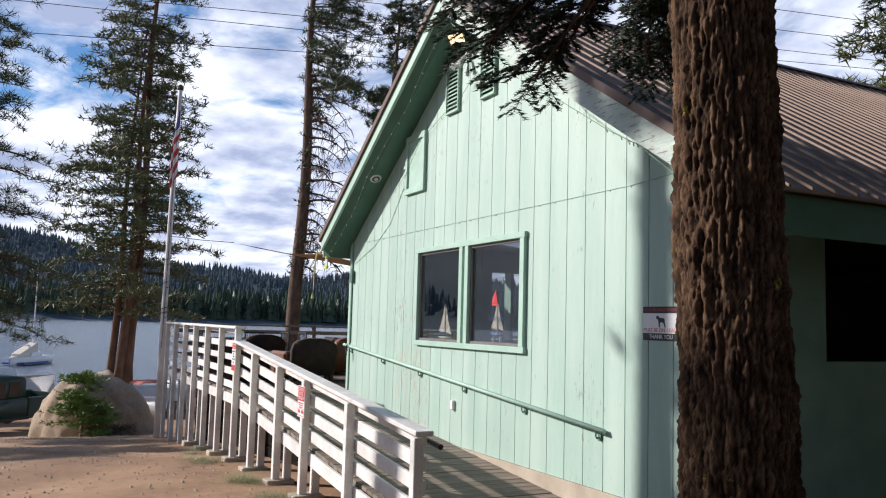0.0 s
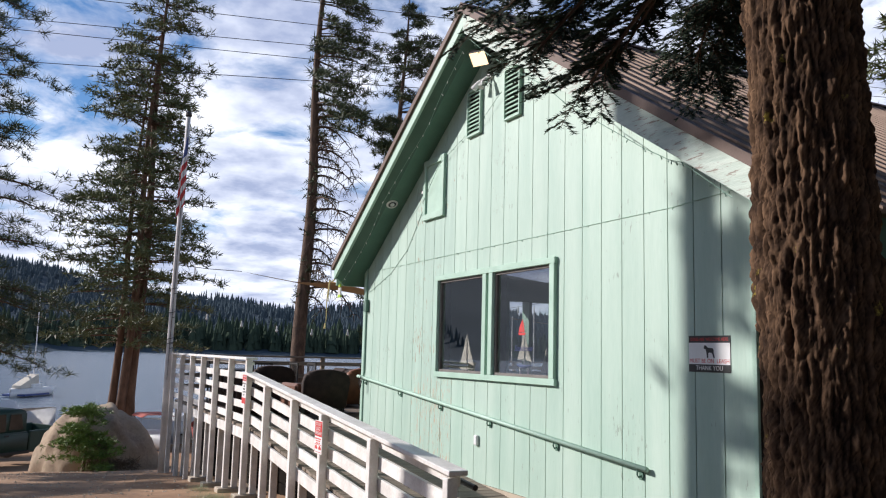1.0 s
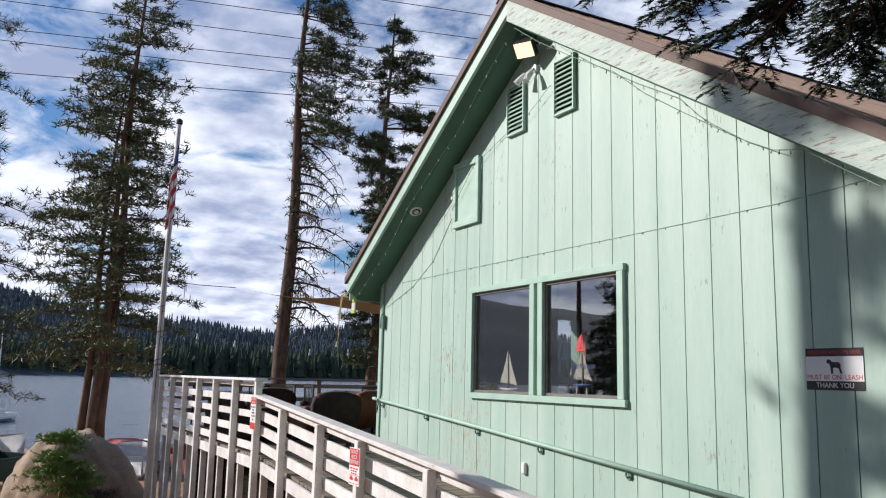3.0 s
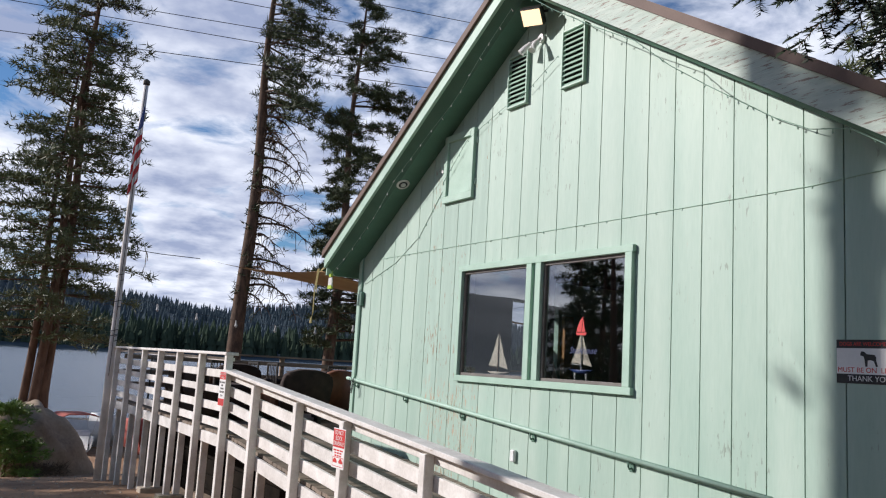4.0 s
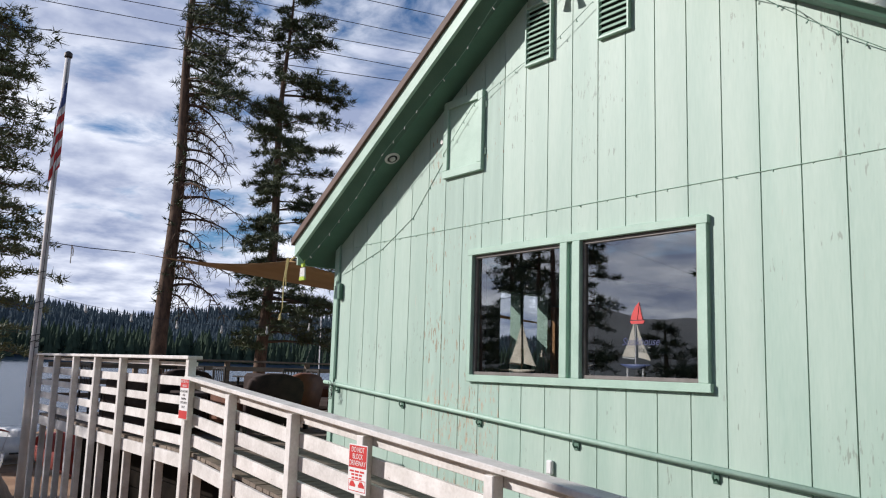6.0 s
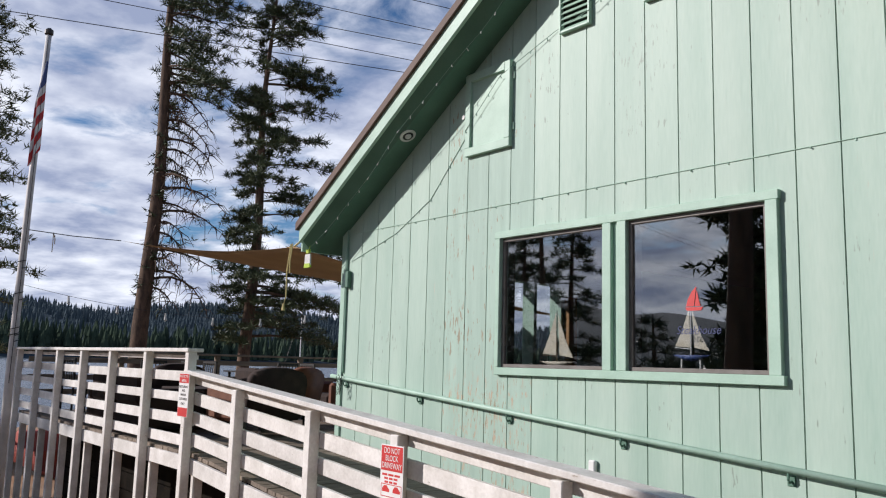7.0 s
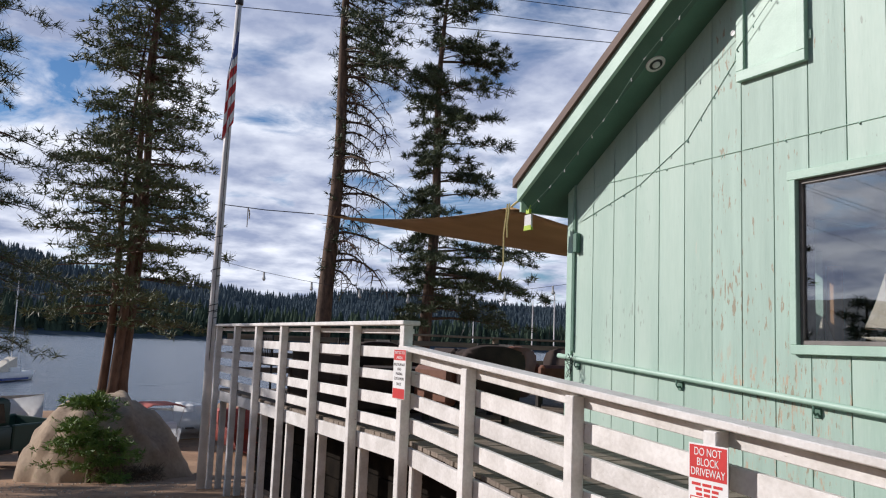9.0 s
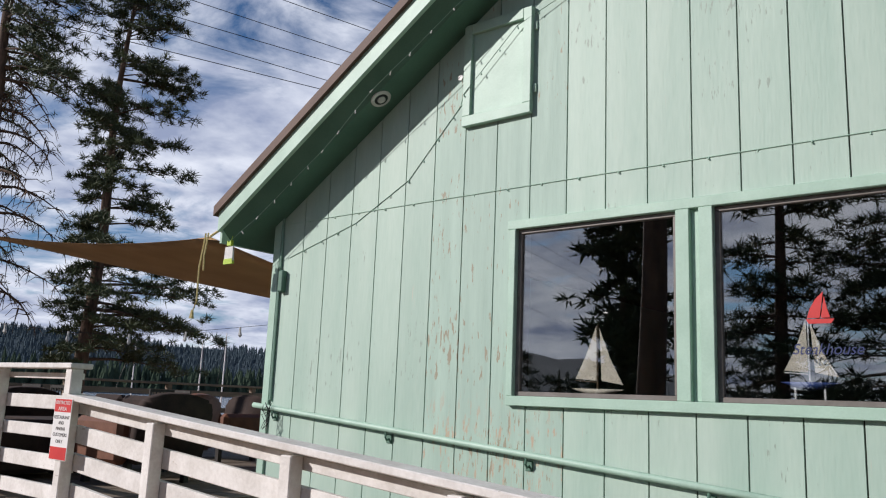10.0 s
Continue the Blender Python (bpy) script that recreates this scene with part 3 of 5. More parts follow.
ramp_beam("rail", 0.74, 0.075)
for up in (0.558, 0.362, 0.15):
    ramp_beam("rail", up, 0.122)
part("cap_rail", local(ramp_rail, beam(bmesh.new(), (0.0, FENCE + 0.03, DECK + 0.818), (6.77, FENCE + 0.03, DECK - RS * 6.77 + 0.818), 0.165, 0.042, 0.006)), WHITE_WOOD, ramp_rail)
ramp_beam("rim_joist", -0.115, 0.15, 0.04, FENCE + 0.066)
# grab rail on the inside of the fence
grab = bmesh.new()
tube(grab, [(x, FENCE + 0.19, DECK - RS * x + 0.70) for x in (0.2, 3.0, 6.2, 6.75)], 0.024, 8)
part("grab_rail", local(ramp_rail, grab), DARK_METAL, ramp_rail, "dark round metal grab rail")

# concrete pier blocks under the posts
for x in level_x[3:] + ramp_x[:3]:
    z = foot(x, FENCE) + 0.08
    bm = bmesh.new()
    box(bm, -0.13, 0.13, -0.14, 0.22, -0.1, 0.10 + 0.03 * math.sin(x * 5), 0.012)
    p = part("pier_block", bm, CONCRETE)
    p.location = (x, FENCE, z)
    tagged(p, "rough tan concrete pier block under a railing post", "block", "pier blocks under the posts")

# planks of the ramp and the deck
ramp = empty("ramp", "grey weathered wooden plank ramp along the wall", "ramp", kind="structure")
bm = bmesh.new()
tilt = math.atan(RS)
box(bm, -0.0655, 0.0655, FENCE + 0.09, -0.012, -0.038, 0.0, 0.003)
plank_mesh = None
for i in range(50):
    x = 0.075 + i * 0.138
    if plank_mesh is None:
        o = part("plank", bm, DECK_WOOD, ramp)
        plank_mesh = o.data
    else:
        o = new("plank", plank_mesh)
        o.parent = ramp
    o.location, o.rotation_euler = (x, random.uniform(-0.012, 0.004), ramp_z(x) + random.uniform(-0.003, 0.003)), (0, tilt, 0)
skirt = bmesh.new()
beam(skirt, (0.0, -0.04, DECK - 0.12), (7.2, -0.04, DECK - 0.12 - RS * 7.2), 0.04, 0.14)
part("joist", skirt, BARE_WOOD, ramp)
deck = empty("deck", "grey weathered wooden plank deck beside the house", "deck", kind="structure")
bm = bmesh.new()
box(bm, -0.0655, 0.0655, FENCE + 0.09, 11.0, -0.038, 0.0, 0.003)
plank_mesh = None
for i in range(60):
    x = C_X - 0.02 + i * 0.138
    if x > -0.06:
        break
    if plank_mesh is None:
        o = part("plank", bm, DECK_WOOD, deck)
        plank_mesh = o.data
    else:
        o = new("plank", plank_mesh)
        o.parent = deck
    o.location = (x, random.uniform(-0.012, 0.004), DECK + random.uniform(-0.003, 0.003))
for y in np.arange(-1.2, 11, 1.6):
    part("joist", box(bmesh.new(), C_X, -0.05, y, y + 0.05, DECK - 0.26, DECK - 0.045), BARE_WOOD, deck)
for x in (-6.8, -4.2, -1.6):
    for y in (0.4, 3.0, 6.0):
        part("support_post", box(bmesh.new(), x, x + 0.14, y, y + 0.14, foot(x, y), DECK - 0.26), BARE_WOOD, deck)

# lake-side railing of unpainted wood
lake_rail = empty("lakeside_railing", "unpainted brown wooden railing on the lake side", "railing", (C_X, 0, 0))
for y in np.arange(-0.2, 11.2, 1.85):
    part("post", local(lake_rail, box(bmesh.new(), C_X - 0.045, C_X + 0.045, y - 0.045, y + 0.045, foot(C_X, y), 1.78, 0.004)), BARE_WOOD, lake_rail)
part("cap_rail", local(lake_rail, box(bmesh.new(), C_X - 0.08, C_X + 0.08, FENCE + 0.12, 11.1, 1.78, 1.82, 0.005)), BARE_WOOD, lake_rail)
for z in (1.60, 1.30, 1.05):
    part("rail", local(lake_rail, box(bmesh.new(), C_X + 0.046, C_X + 0.084, FENCE + 0.12, 11.1, z, z + 0.09, 0.004)), BARE_WOOD, lake_rail)

# ---- round metal handrail on the wall ----
handrail = empty("wall_handrail", "mint green painted round metal handrail on wall brackets", "handrail", (0, 0, 0))
hr = bmesh.new()
tube(hr, [(-0.19, -0.05, 1.572), (0.0, -0.05, 1.558), (3.4, -0.05, 1.558 - 0.0795 * 3.4), (6.8, -0.05, 1.558 - 0.0795 * 6.8)], 0.024, 10)
smooth(part("rail_tube", hr, GREEN_TRIM, handrail))
for x in (0.08, 1.47, 2.78, 4.05, 5.4, 6.68):
    z = 1.558 - 0.0795 * x
    bm = bmesh.new()
    tube(bm, [(x, -0.05, z - 0.022), (x, -0.055, z - 0.06), (x, -0.04, z - 0.085), (x, -0.006, z - 0.075)], 0.009, 6)
    box(bm, x - 0.03, x + 0.03, -0.012, -0.004, z - 0.11, z - 0.04, 0.003)
    part("bracket", bm, GREEN_DARK, handrail)

# ---- flagpole with a limp flag ----
PX, PY = -7.32, FENCE - 0.10
flagpole = empty("flagpole", "pale weathered metal flagpole lashed to the deck corner post", "flagpole", (PX, PY, foot(PX, PY)))
POLE = 7.42 - foot(PX, PY)
bm = bmesh.new()
tube(bm, [(0, 0, 0), (0, 0, 2.6), (0, 0.03, 5.6), (0, 0.08, POLE)], [0.075, 0.07, 0.058, 0.05], 12)
smooth(part("pole", bm, METAL, flagpole))
bm = bmesh.new()
tube(bm, [(0, 0.08, POLE), (0, 0.08, POLE + 0.03), (0, 0.08, POLE + 0.1), (0, 0.08, POLE + 0.14)], [0.05, 0.075, 0.075, 0.03], 12)
part("pole_cap", bm, DARK_METAL, flagpole)
for z in (2.9, 3.0, 3.6, 4.15):
    bm = bmesh.new()
    tube(bm, [(0.077 * math.cos(a), 0.077 * math.sin(a), z + a * 0.02) for a in np.linspace(0, 8, 20)], 0.007, 4)
    part("lashing", bm, BLACK, flagpole)
bm = bmesh.new()
tube(bm, [(0.08, -0.02, 2.2), (0.09, 0.02, 5), (0.07, 0.06, POLE - 0.1)], 0.006, 4)
part("halyard", bm, DARK_METAL, flagpole)
# the flag hangs in soft folds: striped lower part, dark blue upper part
flag = empty("flag", "limp striped red, white and blue flag hanging from the pole", "flag", (PX, PY + 0.05, 6.92))


def fold(u, v):
    """u across the gathered cloth, v down; the cloth is pinched at its top corner."""
    wide = 0.25 + 0.75 * min(v * 2.2, 1.0)
    wave = 0.035 * math.sin(8 * u + 1.5 * v) * (0.3 + 0.7 * u)
    return Vector((0.075 - wave * 0.7, 0.05 - 0.17 * u * wide + wave * wide, -1.62 * v - 0.34 * u * v * v))


# slanting stripes below a dark blue canton
for k in range(12):
    bm = bmesh.new()
    us = np.linspace(0.0, 1.0, 16)
    rows = [[bm.verts.new(fold(u, min(max((k + j / 3) / 10 - 0.17 * (1 - u) * (1 if k or j else 0), 0.0), 1.0))) for u in us] for j in range(4)]
    for r, q in zip(rows, rows[1:]):
        for a in range(15):
            bm.faces.new((r[a], r[a + 1], q[a + 1], q[a]))
    bmesh.ops.remove_doubles(bm, verts=bm.verts[:], dist=0.0005)
    if not bm.faces:
        bm.free()
        continue
    smooth(part("canton" if k < 4 else "stripe", bm, BLUE if k < 4 else RED if k % 2 else WHITE, flag))

# ---- tan shade sail over the deck ----
tip, corner, low = Vector((-6.3, -0.65, 3.72)), Vector((-0.58, -0.42, 3.11)), Vector((-0.30, 5.2, 2.45))
bm = bmesh.new()
N = 16
grid = {}
for i in range(N + 1):
    for j in range(N + 1 - i):
        a, b = i / N, j / N
        c = 1 - a - b
        p = tip * c + corner * a + low * b
        mid = (tip + corner + low) / 3
        pull = 0.30 * (a * b + b * c + a * c) ** 0.8 * (1 - 3 * min(a, b, c)) ** 2
        p = p + (mid - p) * pull
        p.z -= 0.28 * (a * b + b * c + a * c)
        grid[i, j] = bm.verts.new(p)
for i in range(N):
    for j in range(N - i):
        bm.faces.new((grid[i, j], grid[i + 1, j], grid[i, j + 1]))
        if i + j < N - 1:
            bm.faces.new((grid[i + 1, j], grid[i + 1, j + 1], grid[i, j + 1]))
bmesh.ops.solidify(bm, geom=bm.faces[:], thickness=0.006)
sail = empty("shade_sail", "taut tan fabric shade sail tied to the eave and pole", "shade sail", tip)
o = smooth(part("cloth", local(sail, bm), SAIL_TAN, sail))
bm = bmesh.new()
a = Vector((PX, PY, 3.87))
tube(bm, [a, a.lerp(tip, 0.5) - Vector((0, 0, 0.02)), tip], 0.008, 5)
part("tie_rope", local(sail, bm), DARK_METAL, sail)
bm = bmesh.new()
tube(bm, [corner, corner + Vector((0.1, 0.02, 0.05))], 0.012, 6)
tube(bm, [corner + Vector((0.02, -0.06, 0.02)), corner + Vector((-0.01, -0.08, -0.3)), corner + Vector((0.0, -0.08, -0.62)), corner + Vector((-0.05, -0.08, -0.72))], 0.009, 5)
tube(bm, [corner + Vector((0.06, -0.06, 0.02)), corner + Vector((0.05, -0.08, -0.2)), corner + Vector((0.06, -0.08, -0.34))], 0.009, 5)
tube(bm, [corner + Vector((-0.05, -0.08, -0.70)), corner + Vector((-0.055, -0.08, -0.78))], [0.012, 0.025], 6)
part("loose_rope", local(sail, bm), ROPE, sail, "yellow rope hanging in two loose ends")
bm = bmesh.new()
k = a.lerp(tip, 0.3)
tube(bm, [k, k + Vector((0.02, 0, -0.2)), k + Vector((-0.03, 0.01, -0.34))], 0.008, 4)
tube(bm, [k, k + Vector((0.03, 0.03, -0.12)), k + Vector((-0.02, 0.04, -0.2)), k + Vector((0.03, 0.02, -0.05))], 0.008, 4)
part("loose_rope", local(sail, bm), SAILCLOTH, sail)


# ---- trees ----
def clump_mesh(rnd, centre, radius, blades, width, verts, faces, up=0.25, along=None):
    """A tuft of pointed needle blades round a centre."""
    for _ in range(blades):
        d = Vector((rnd.gauss(0, 1), rnd.gauss(0, 1), rnd.gauss(up, 0.75)))
        if along is not None:
            d += along * 0.9
        d.normalize()
        s = d.cross(Vector((rnd.gauss(0, 1), rnd.gauss(0, 1), rnd.gauss(0, 1)))).normalized() * width
        o = len(verts)
        base = centre + d * radius * 0.1 + Vector((rnd.gauss(0, 0.2), rnd.gauss(0, 0.2), rnd.gauss(0, 0.12))) * radius
        verts += [base - s, base + s, base + d * radius * rnd.uniform(0.6, 1.15)]
        faces.append((o, o + 1, o + 2))


def pine(name, label, base, height, r0, reach, crown, seed, leaf, bark, lean=(0, 0), every=0.6, per=4, tuft=0.42, blades=15, width=0.04,
         bias=None, dead=None, stems=1, skip=0.12, droop=0.12, group="", one_side=False, size=1.0):
    """A tall pine: tapered trunks, whorled limbs with twigs and many needle tufts. reach(u) gives limb length, u from crown foot to top;
    crown: heights where green limbs begin and end; dead: heights with bare limbs; bias: an azimuth that grows more."""
    rnd = random.Random(seed)
    tree = empty(name, label, "tree", base, group)
    tree.scale = (size, size, size)
    verts, faces = [], []
    limbs, trunks = bmesh.new(), []
    for s in range(stems):
        off = Vector((0.0, 0.0, 0.0)) if s == 0 else Vector((rnd.uniform(-0.3, 0.3), -0.62 * s + rnd.uniform(-0.1, 0.1), 0))
        lx, ly = lean[0] + (rnd.uniform(-0.02, 0.02)), lean[1] + (0.012 * s)
        hh = height * (1 - 0.13 * s)

        def axis(z, off=off, lx=lx, ly=ly, hh=hh, seed=seed + s):
            return off + Vector((lx * z + 0.12 * math.sin(z * 0.35 + seed), ly * z + 0.12 * math.cos(z * 0.3 + seed), z))
        bm = bmesh.new()
        zs = np.linspace(0, hh, 22)
        tube(bm, [axis(z) for z in zs], [max(r0 * (1 - 0.12 * s) * (1 - 0.9 * (z / hh) ** 1.1) * (1.35 if i == 0 else 1), 0.03) for i, z in enumerate(zs)], 10)
        trunks.append(bm)
        z = crown[0] * (1 + 0.03 * s)
        while z < min(crown[1], hh - 0.3):
            u = (z - crown[0]) / (crown[1] - crown[0])
            for k in range(per):
                if rnd.random() < skip:
                    continue
                az = rnd.random() * math.tau
                L = reach(u) * rnd.uniform(0.45, 1.12)
                if one_side and math.cos(az - bias) < 0.1:
                    continue
                if bias is not None:
                    L *= 0.4 + 0.85 * (1 + math.cos(az - bias)) / 2
                d = Vector((math.cos(az), math.sin(az), 0))
                p0 = axis(z + rnd.uniform(-0.2, 0.2))
                pts = [p0]
                rise = rnd.uniform(-0.05, 0.22)
                for q in range(1, 5):
                    f = q / 4
                    pts.append(p0 + d * L * f + Vector((rnd.uniform(-.08, .08), rnd.uniform(-.08, .08), L * (rise * f - droop * f * f * 2.0))))
                tube(limbs, pts, [0.02 + 0.012 * L, 0.016 + 0.008 * L, 0.013 + 0.005 * L, 0.012, 0.006], 4, False)
                n = max(int(L * 3.4), 3)
                for c in range(n):
                    f = 0.32 + 0.68 * (c + rnd.random()) / n
                    i = min(int(f * 4), 3)
                    p = pts[i].lerp(pts[i + 1], f * 4 - i)
                    side = d.cross(Vector((0, 0, 1))) * rnd.gauss(0, 0.24) * L * (0.35 + 0.65 * f) * 0.8
                    q = p + side + Vector((0, 0, rnd.uniform(-0.05, 0.22)))
                    if rnd.random() < 0.35:
                        tube(limbs, [p, q], [0.01, 0.006], 3, False)
                    clump_mesh(rnd, q, tuft * rnd.uniform(0.7, 1.25), blades, width, verts, faces, 0.35, d * 0.4)
            z += every * rnd.uniform(0.6, 1.4)
    if dead:
        z = dead[0]
        while z < dead[1]:
            az = (bias if bias is not None else 0) + rnd.gauss(0, 0.5)
            L = rnd.uniform(1.6, 4.6)
            d = Vector((math.cos(az), math.sin(az), 0))
            p0 = axis(z)
            pts, p, dd = [p0], p0, d + Vector((0, 0, 0.25))
            for q in range(6):
                p = p + dd.normalized() * L / 6
                dd += Vector((rnd.gauss(0, .12), rnd.gauss(0, .12), rnd.uniform(-0.42, -0.08)))
                pts.append(p)
            tube(limbs, pts, [0.1, 0.085, 0.07, 0.055, 0.042, 0.03, 0.016], 5, False)
            for q in range(1, 7):
                for _ in range(4):
                    e = Vector((rnd.gauss(0, 1), rnd.gauss(0, 1), rnd.gauss(-0.5, 0.7))).normalized() * rnd.uniform(0.4, 1.3)
                    m1 = pts[q] + e * 0.5 + Vector((0, 0, 0.06))
                    tube(limbs, [pts[q], m1, pts[q] + e + Vector((0, 0, -0.25))], [0.034, 0.024, 0.012], 3, False)
                    if rnd.random() < 0.25:
                        clump_mesh(rnd, pts[q] + e, 0.3, 8, width * 0.8, verts, faces)
            z += rnd.uniform(0.35, 0.8)
        # short mossy sprouts along the bare trunk
        for _ in range(60):
            z = rnd.uniform(dead[0] - 1, dead[1] - 3)
            az = rnd.random() * math.tau
            clump_mesh(rnd, axis(z) + 0.5 * Vector((math.cos(az), math.sin(az), 0)), 0.4, 14, width, verts, faces)
    for bm in trunks:
        smooth(part("trunk", bm, bark, tree))
    tagged(part("branchwork", limbs, bark, tree), kind="stuff")
    tagged(solid([tuple(v) for v in verts], faces, "crown", leaf, tree), kind="stuff")
    return tree


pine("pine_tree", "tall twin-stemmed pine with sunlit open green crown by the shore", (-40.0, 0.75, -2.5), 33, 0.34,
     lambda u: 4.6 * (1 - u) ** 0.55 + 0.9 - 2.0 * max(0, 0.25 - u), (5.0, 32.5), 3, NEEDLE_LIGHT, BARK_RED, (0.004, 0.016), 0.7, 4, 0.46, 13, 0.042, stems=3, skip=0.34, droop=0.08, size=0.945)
pine("pine_tree", "tall pine with bare reddish trunk and dead drooping limbs", (-25.8, 6.6, -2.2), 37.4, 0.56,
     lambda u: 5.2 * (1 - 0.5 * u), (21.4, 36.9), 8, NEEDLE, BARK_FAR, (0.0, 0.022), 0.6, 5, 0.5, 26, 0.034, bias=1.3, dead=(9.4, 21.9), skip=0.2, droop=0.22, one_side=True, size=0.717)
pine("pine_tree", "tall dark green pine with ragged uneven limbs", (-23.8, 10.3, -2.15), 36.3, 0.5,
     lambda u: 6.3 * (1 - u) ** 0.5 + 0.6, (7.8, 35.3), 21, NEEDLE, BARK_FAR, (0.0, 0.03), 0.75, 5, 0.5, 36, 0.036, bias=1.2, skip=0.25, droop=0.10, size=0.609)
pine("pine_tree", "pine with long drooping dark green limbs beside the parking ground", (-30.0, -8.3, -2.35), 25, 0.4,
     lambda u: 4.6 * (1 - u) ** 0.5 + 0.6, (3.0, 24.6), 31, NEEDLE, BARK_FAR, (0, 0), 0.7, 5, 0.42, 26, 0.022, bias=1.57, skip=0.15, droop=0.14)
# pines behind the path, seen as reflections and shadows
pine("pine_tree", "tall bare-trunked pine that shades the end of the gable wall", (-1.52, -10.9, land(-1.52, -10.9) - 0.1), 18.5, 0.33,
     lambda u: 1.7, (8.0, 18.0), 44, NEEDLE, BARK_FAR, (0.02, 0), 0.55, 5, 0.34, 14, 0.045, bias=-0.57, skip=0.15, one_side=True)
# the next three pines stay unseen and are added for their shadows alone
pine("pine_tree", "dense unseen pine placed to shade the near fir", (-9.7, -26.0, land(-9.7, -26) - 0.1), 18.1, 0.2,
     lambda u: 2.0, (2.5, 17.8), 46, NEEDLE, BARK_FAR, (0, 0), 0.4, 6, 0.5, 16, 0.07, skip=0.0)
pine("pine_tree", "narrow unseen pine placed to shade the deck corner", (-20.6, -20.0, land(-20.6, -20) - 0.1), 15.6, 0.2,
     lambda u: 1.5, (11.0, 15.3), 47, NEEDLE, BARK_FAR, (0, 0), 0.4, 6, 0.4, 14, 0.06, skip=0.05)
pine("pine_tree", "low unseen pine placed to shade the sandy parking ground", (-17.8, -22.0, land(-17.8, -22) - 0.1), 13.5, 0.25,
     lambda u: 2.3, (11.7, 13.3), 45, NEEDLE, BARK_FAR, (0, 0), 0.3, 6, 0.45, 14, 0.06, skip=0.1)
for i, (x, y, h) in enumerate(((-23, -30, 14.5), (-28, -31, 15), (-34, -34, 17), (-39, -40, 19), (-14, -28, 5.0), (-17.5, -30, 6.5), (-11.2, -27, 4.2), (-2.6, -24, 17), (0.5, -25, 19), (4.5, -27, 20), (9, -26, 21), (14, -27, 22))):
    pine("pine_tree", "green pine standing behind the parking ground", (x, y, land(x, y) - 0.1), h, 0.28, lambda u: 3.4 * (1 - u) + 0.6, (0.8, h - 0.3), 60 + i,
         NEEDLE, BARK_FAR, (0, 0), 0.6, 5, 0.42, 24, 0.03, skip=0.05, group="pines behind the parking ground")
# unseen pines added to keep sky light off the shaded side of the house
for i, (x, y, h) in enumerate(((14.5, 3.0, 16), (15.5, 7.5, 18), (14.0, 12.0, 17), (19.0, 1.0, 20), (20, 10, 20), (18, -6, 17), (17.5, -12, 18))):
    pine("pine_tree", "unseen dense pine added to block sky light beside the house", (x, y, land(x, y) - 0.1), h, 0.3, lambda u: 3.6 * (1 - u) + 0.8, (0.8, h - 0.3), 90 + i,
         NEEDLE, BARK_FAR, (0, 0), 0.55, 5, 0.6, 14, 0.09, skip=0.05, group="pines beside the house")
# pines behind the house
for i, (x, y, h) in enumerate(((-5.2, 24.5, 19), (-0.5, 28.0, 21), (6, 33, 20))):
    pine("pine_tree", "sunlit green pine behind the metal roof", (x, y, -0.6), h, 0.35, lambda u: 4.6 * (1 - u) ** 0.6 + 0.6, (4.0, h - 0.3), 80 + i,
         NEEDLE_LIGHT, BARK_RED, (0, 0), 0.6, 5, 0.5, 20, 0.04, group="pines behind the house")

# ---- the near fir: furrowed trunk and hanging sprays ----
FX, FY, FZ = 9.86, -1.595, land(9.86, -1.6) - 0.15
fir = empty("fir_tree", "fir with deeply furrowed bark, lichen and hanging sprays", "tree", (FX, FY, FZ))
bm = bmesh.new()
ZS, SD = 440, 240
rows = []
for i in range(ZS + 1):
    z = 5.6 * i / ZS
    ring = []
    for k in range(SD):
        a = k * math.tau / SD
        c, s = math.cos(a), math.sin(a)
        p = Vector((c * 3.4, s * 3.4, z * 1.15))
        w = noise.noise_vector(Vector((c * 1.2, s * 1.2, z * 0.5))) * 0.55
        q = Vector((c * 6.6, s * 6.6, z * 7.0)) + w * 2.6 + noise.noise_vector(Vector((c * 7, s * 7, z * 9))) * 0.42
        d = noise.voronoi(q)[0]
        plate = min((d[1] - d[0]) * 3.2, 1.0) ** 0.8
        d = noise.voronoi(q * 2.6 + Vector((5, 3, 1)))[0]
        flake = min((d[1] - d[0]) * 4.0, 1.0)
        rag = noise.fractal(Vector((c * 9, s * 9, z * 6)), 0.7, 2.1, 4)
        fine = noise.fractal(Vector((c * 22, s * 22, z * 40)), 0.6, 2.1, 2)
        streak = noise.noise(Vector((c * 6, s * 6, z * 1.6)))
        g = plate * (0.013 + 0.010 * rag) + flake * 0.004 + 0.014 * rag + 0.004 * fine + 0.016 * streak
        r = 0.262 - 0.006 * z + 0.10 * math.exp(-z * 1.9) + g + 0.012 * noise.noise(Vector((c, s, z)))
        ring.append((r * c - 0.028 * z + 0.03, r * s - 0.012 * z, z))
    rows.append(ring)
bm.free()
verts = [v for r in rows for v in r]
faces = [(i * SD + k, i * SD + (k + 1) % SD, (i + 1) * SD + (k + 1) % SD, (i + 1) * SD + k) for i in range(ZS) for k in range(SD)]
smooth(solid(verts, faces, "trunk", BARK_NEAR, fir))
bm = bmesh.new()
tube(bm, [(-0.127, -0.067, 5.55), (-0.2, -0.1, 9), (-0.3, -0.1, 13)], [0.25, 0.2, 0.08], 12)
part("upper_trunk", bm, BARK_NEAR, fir)


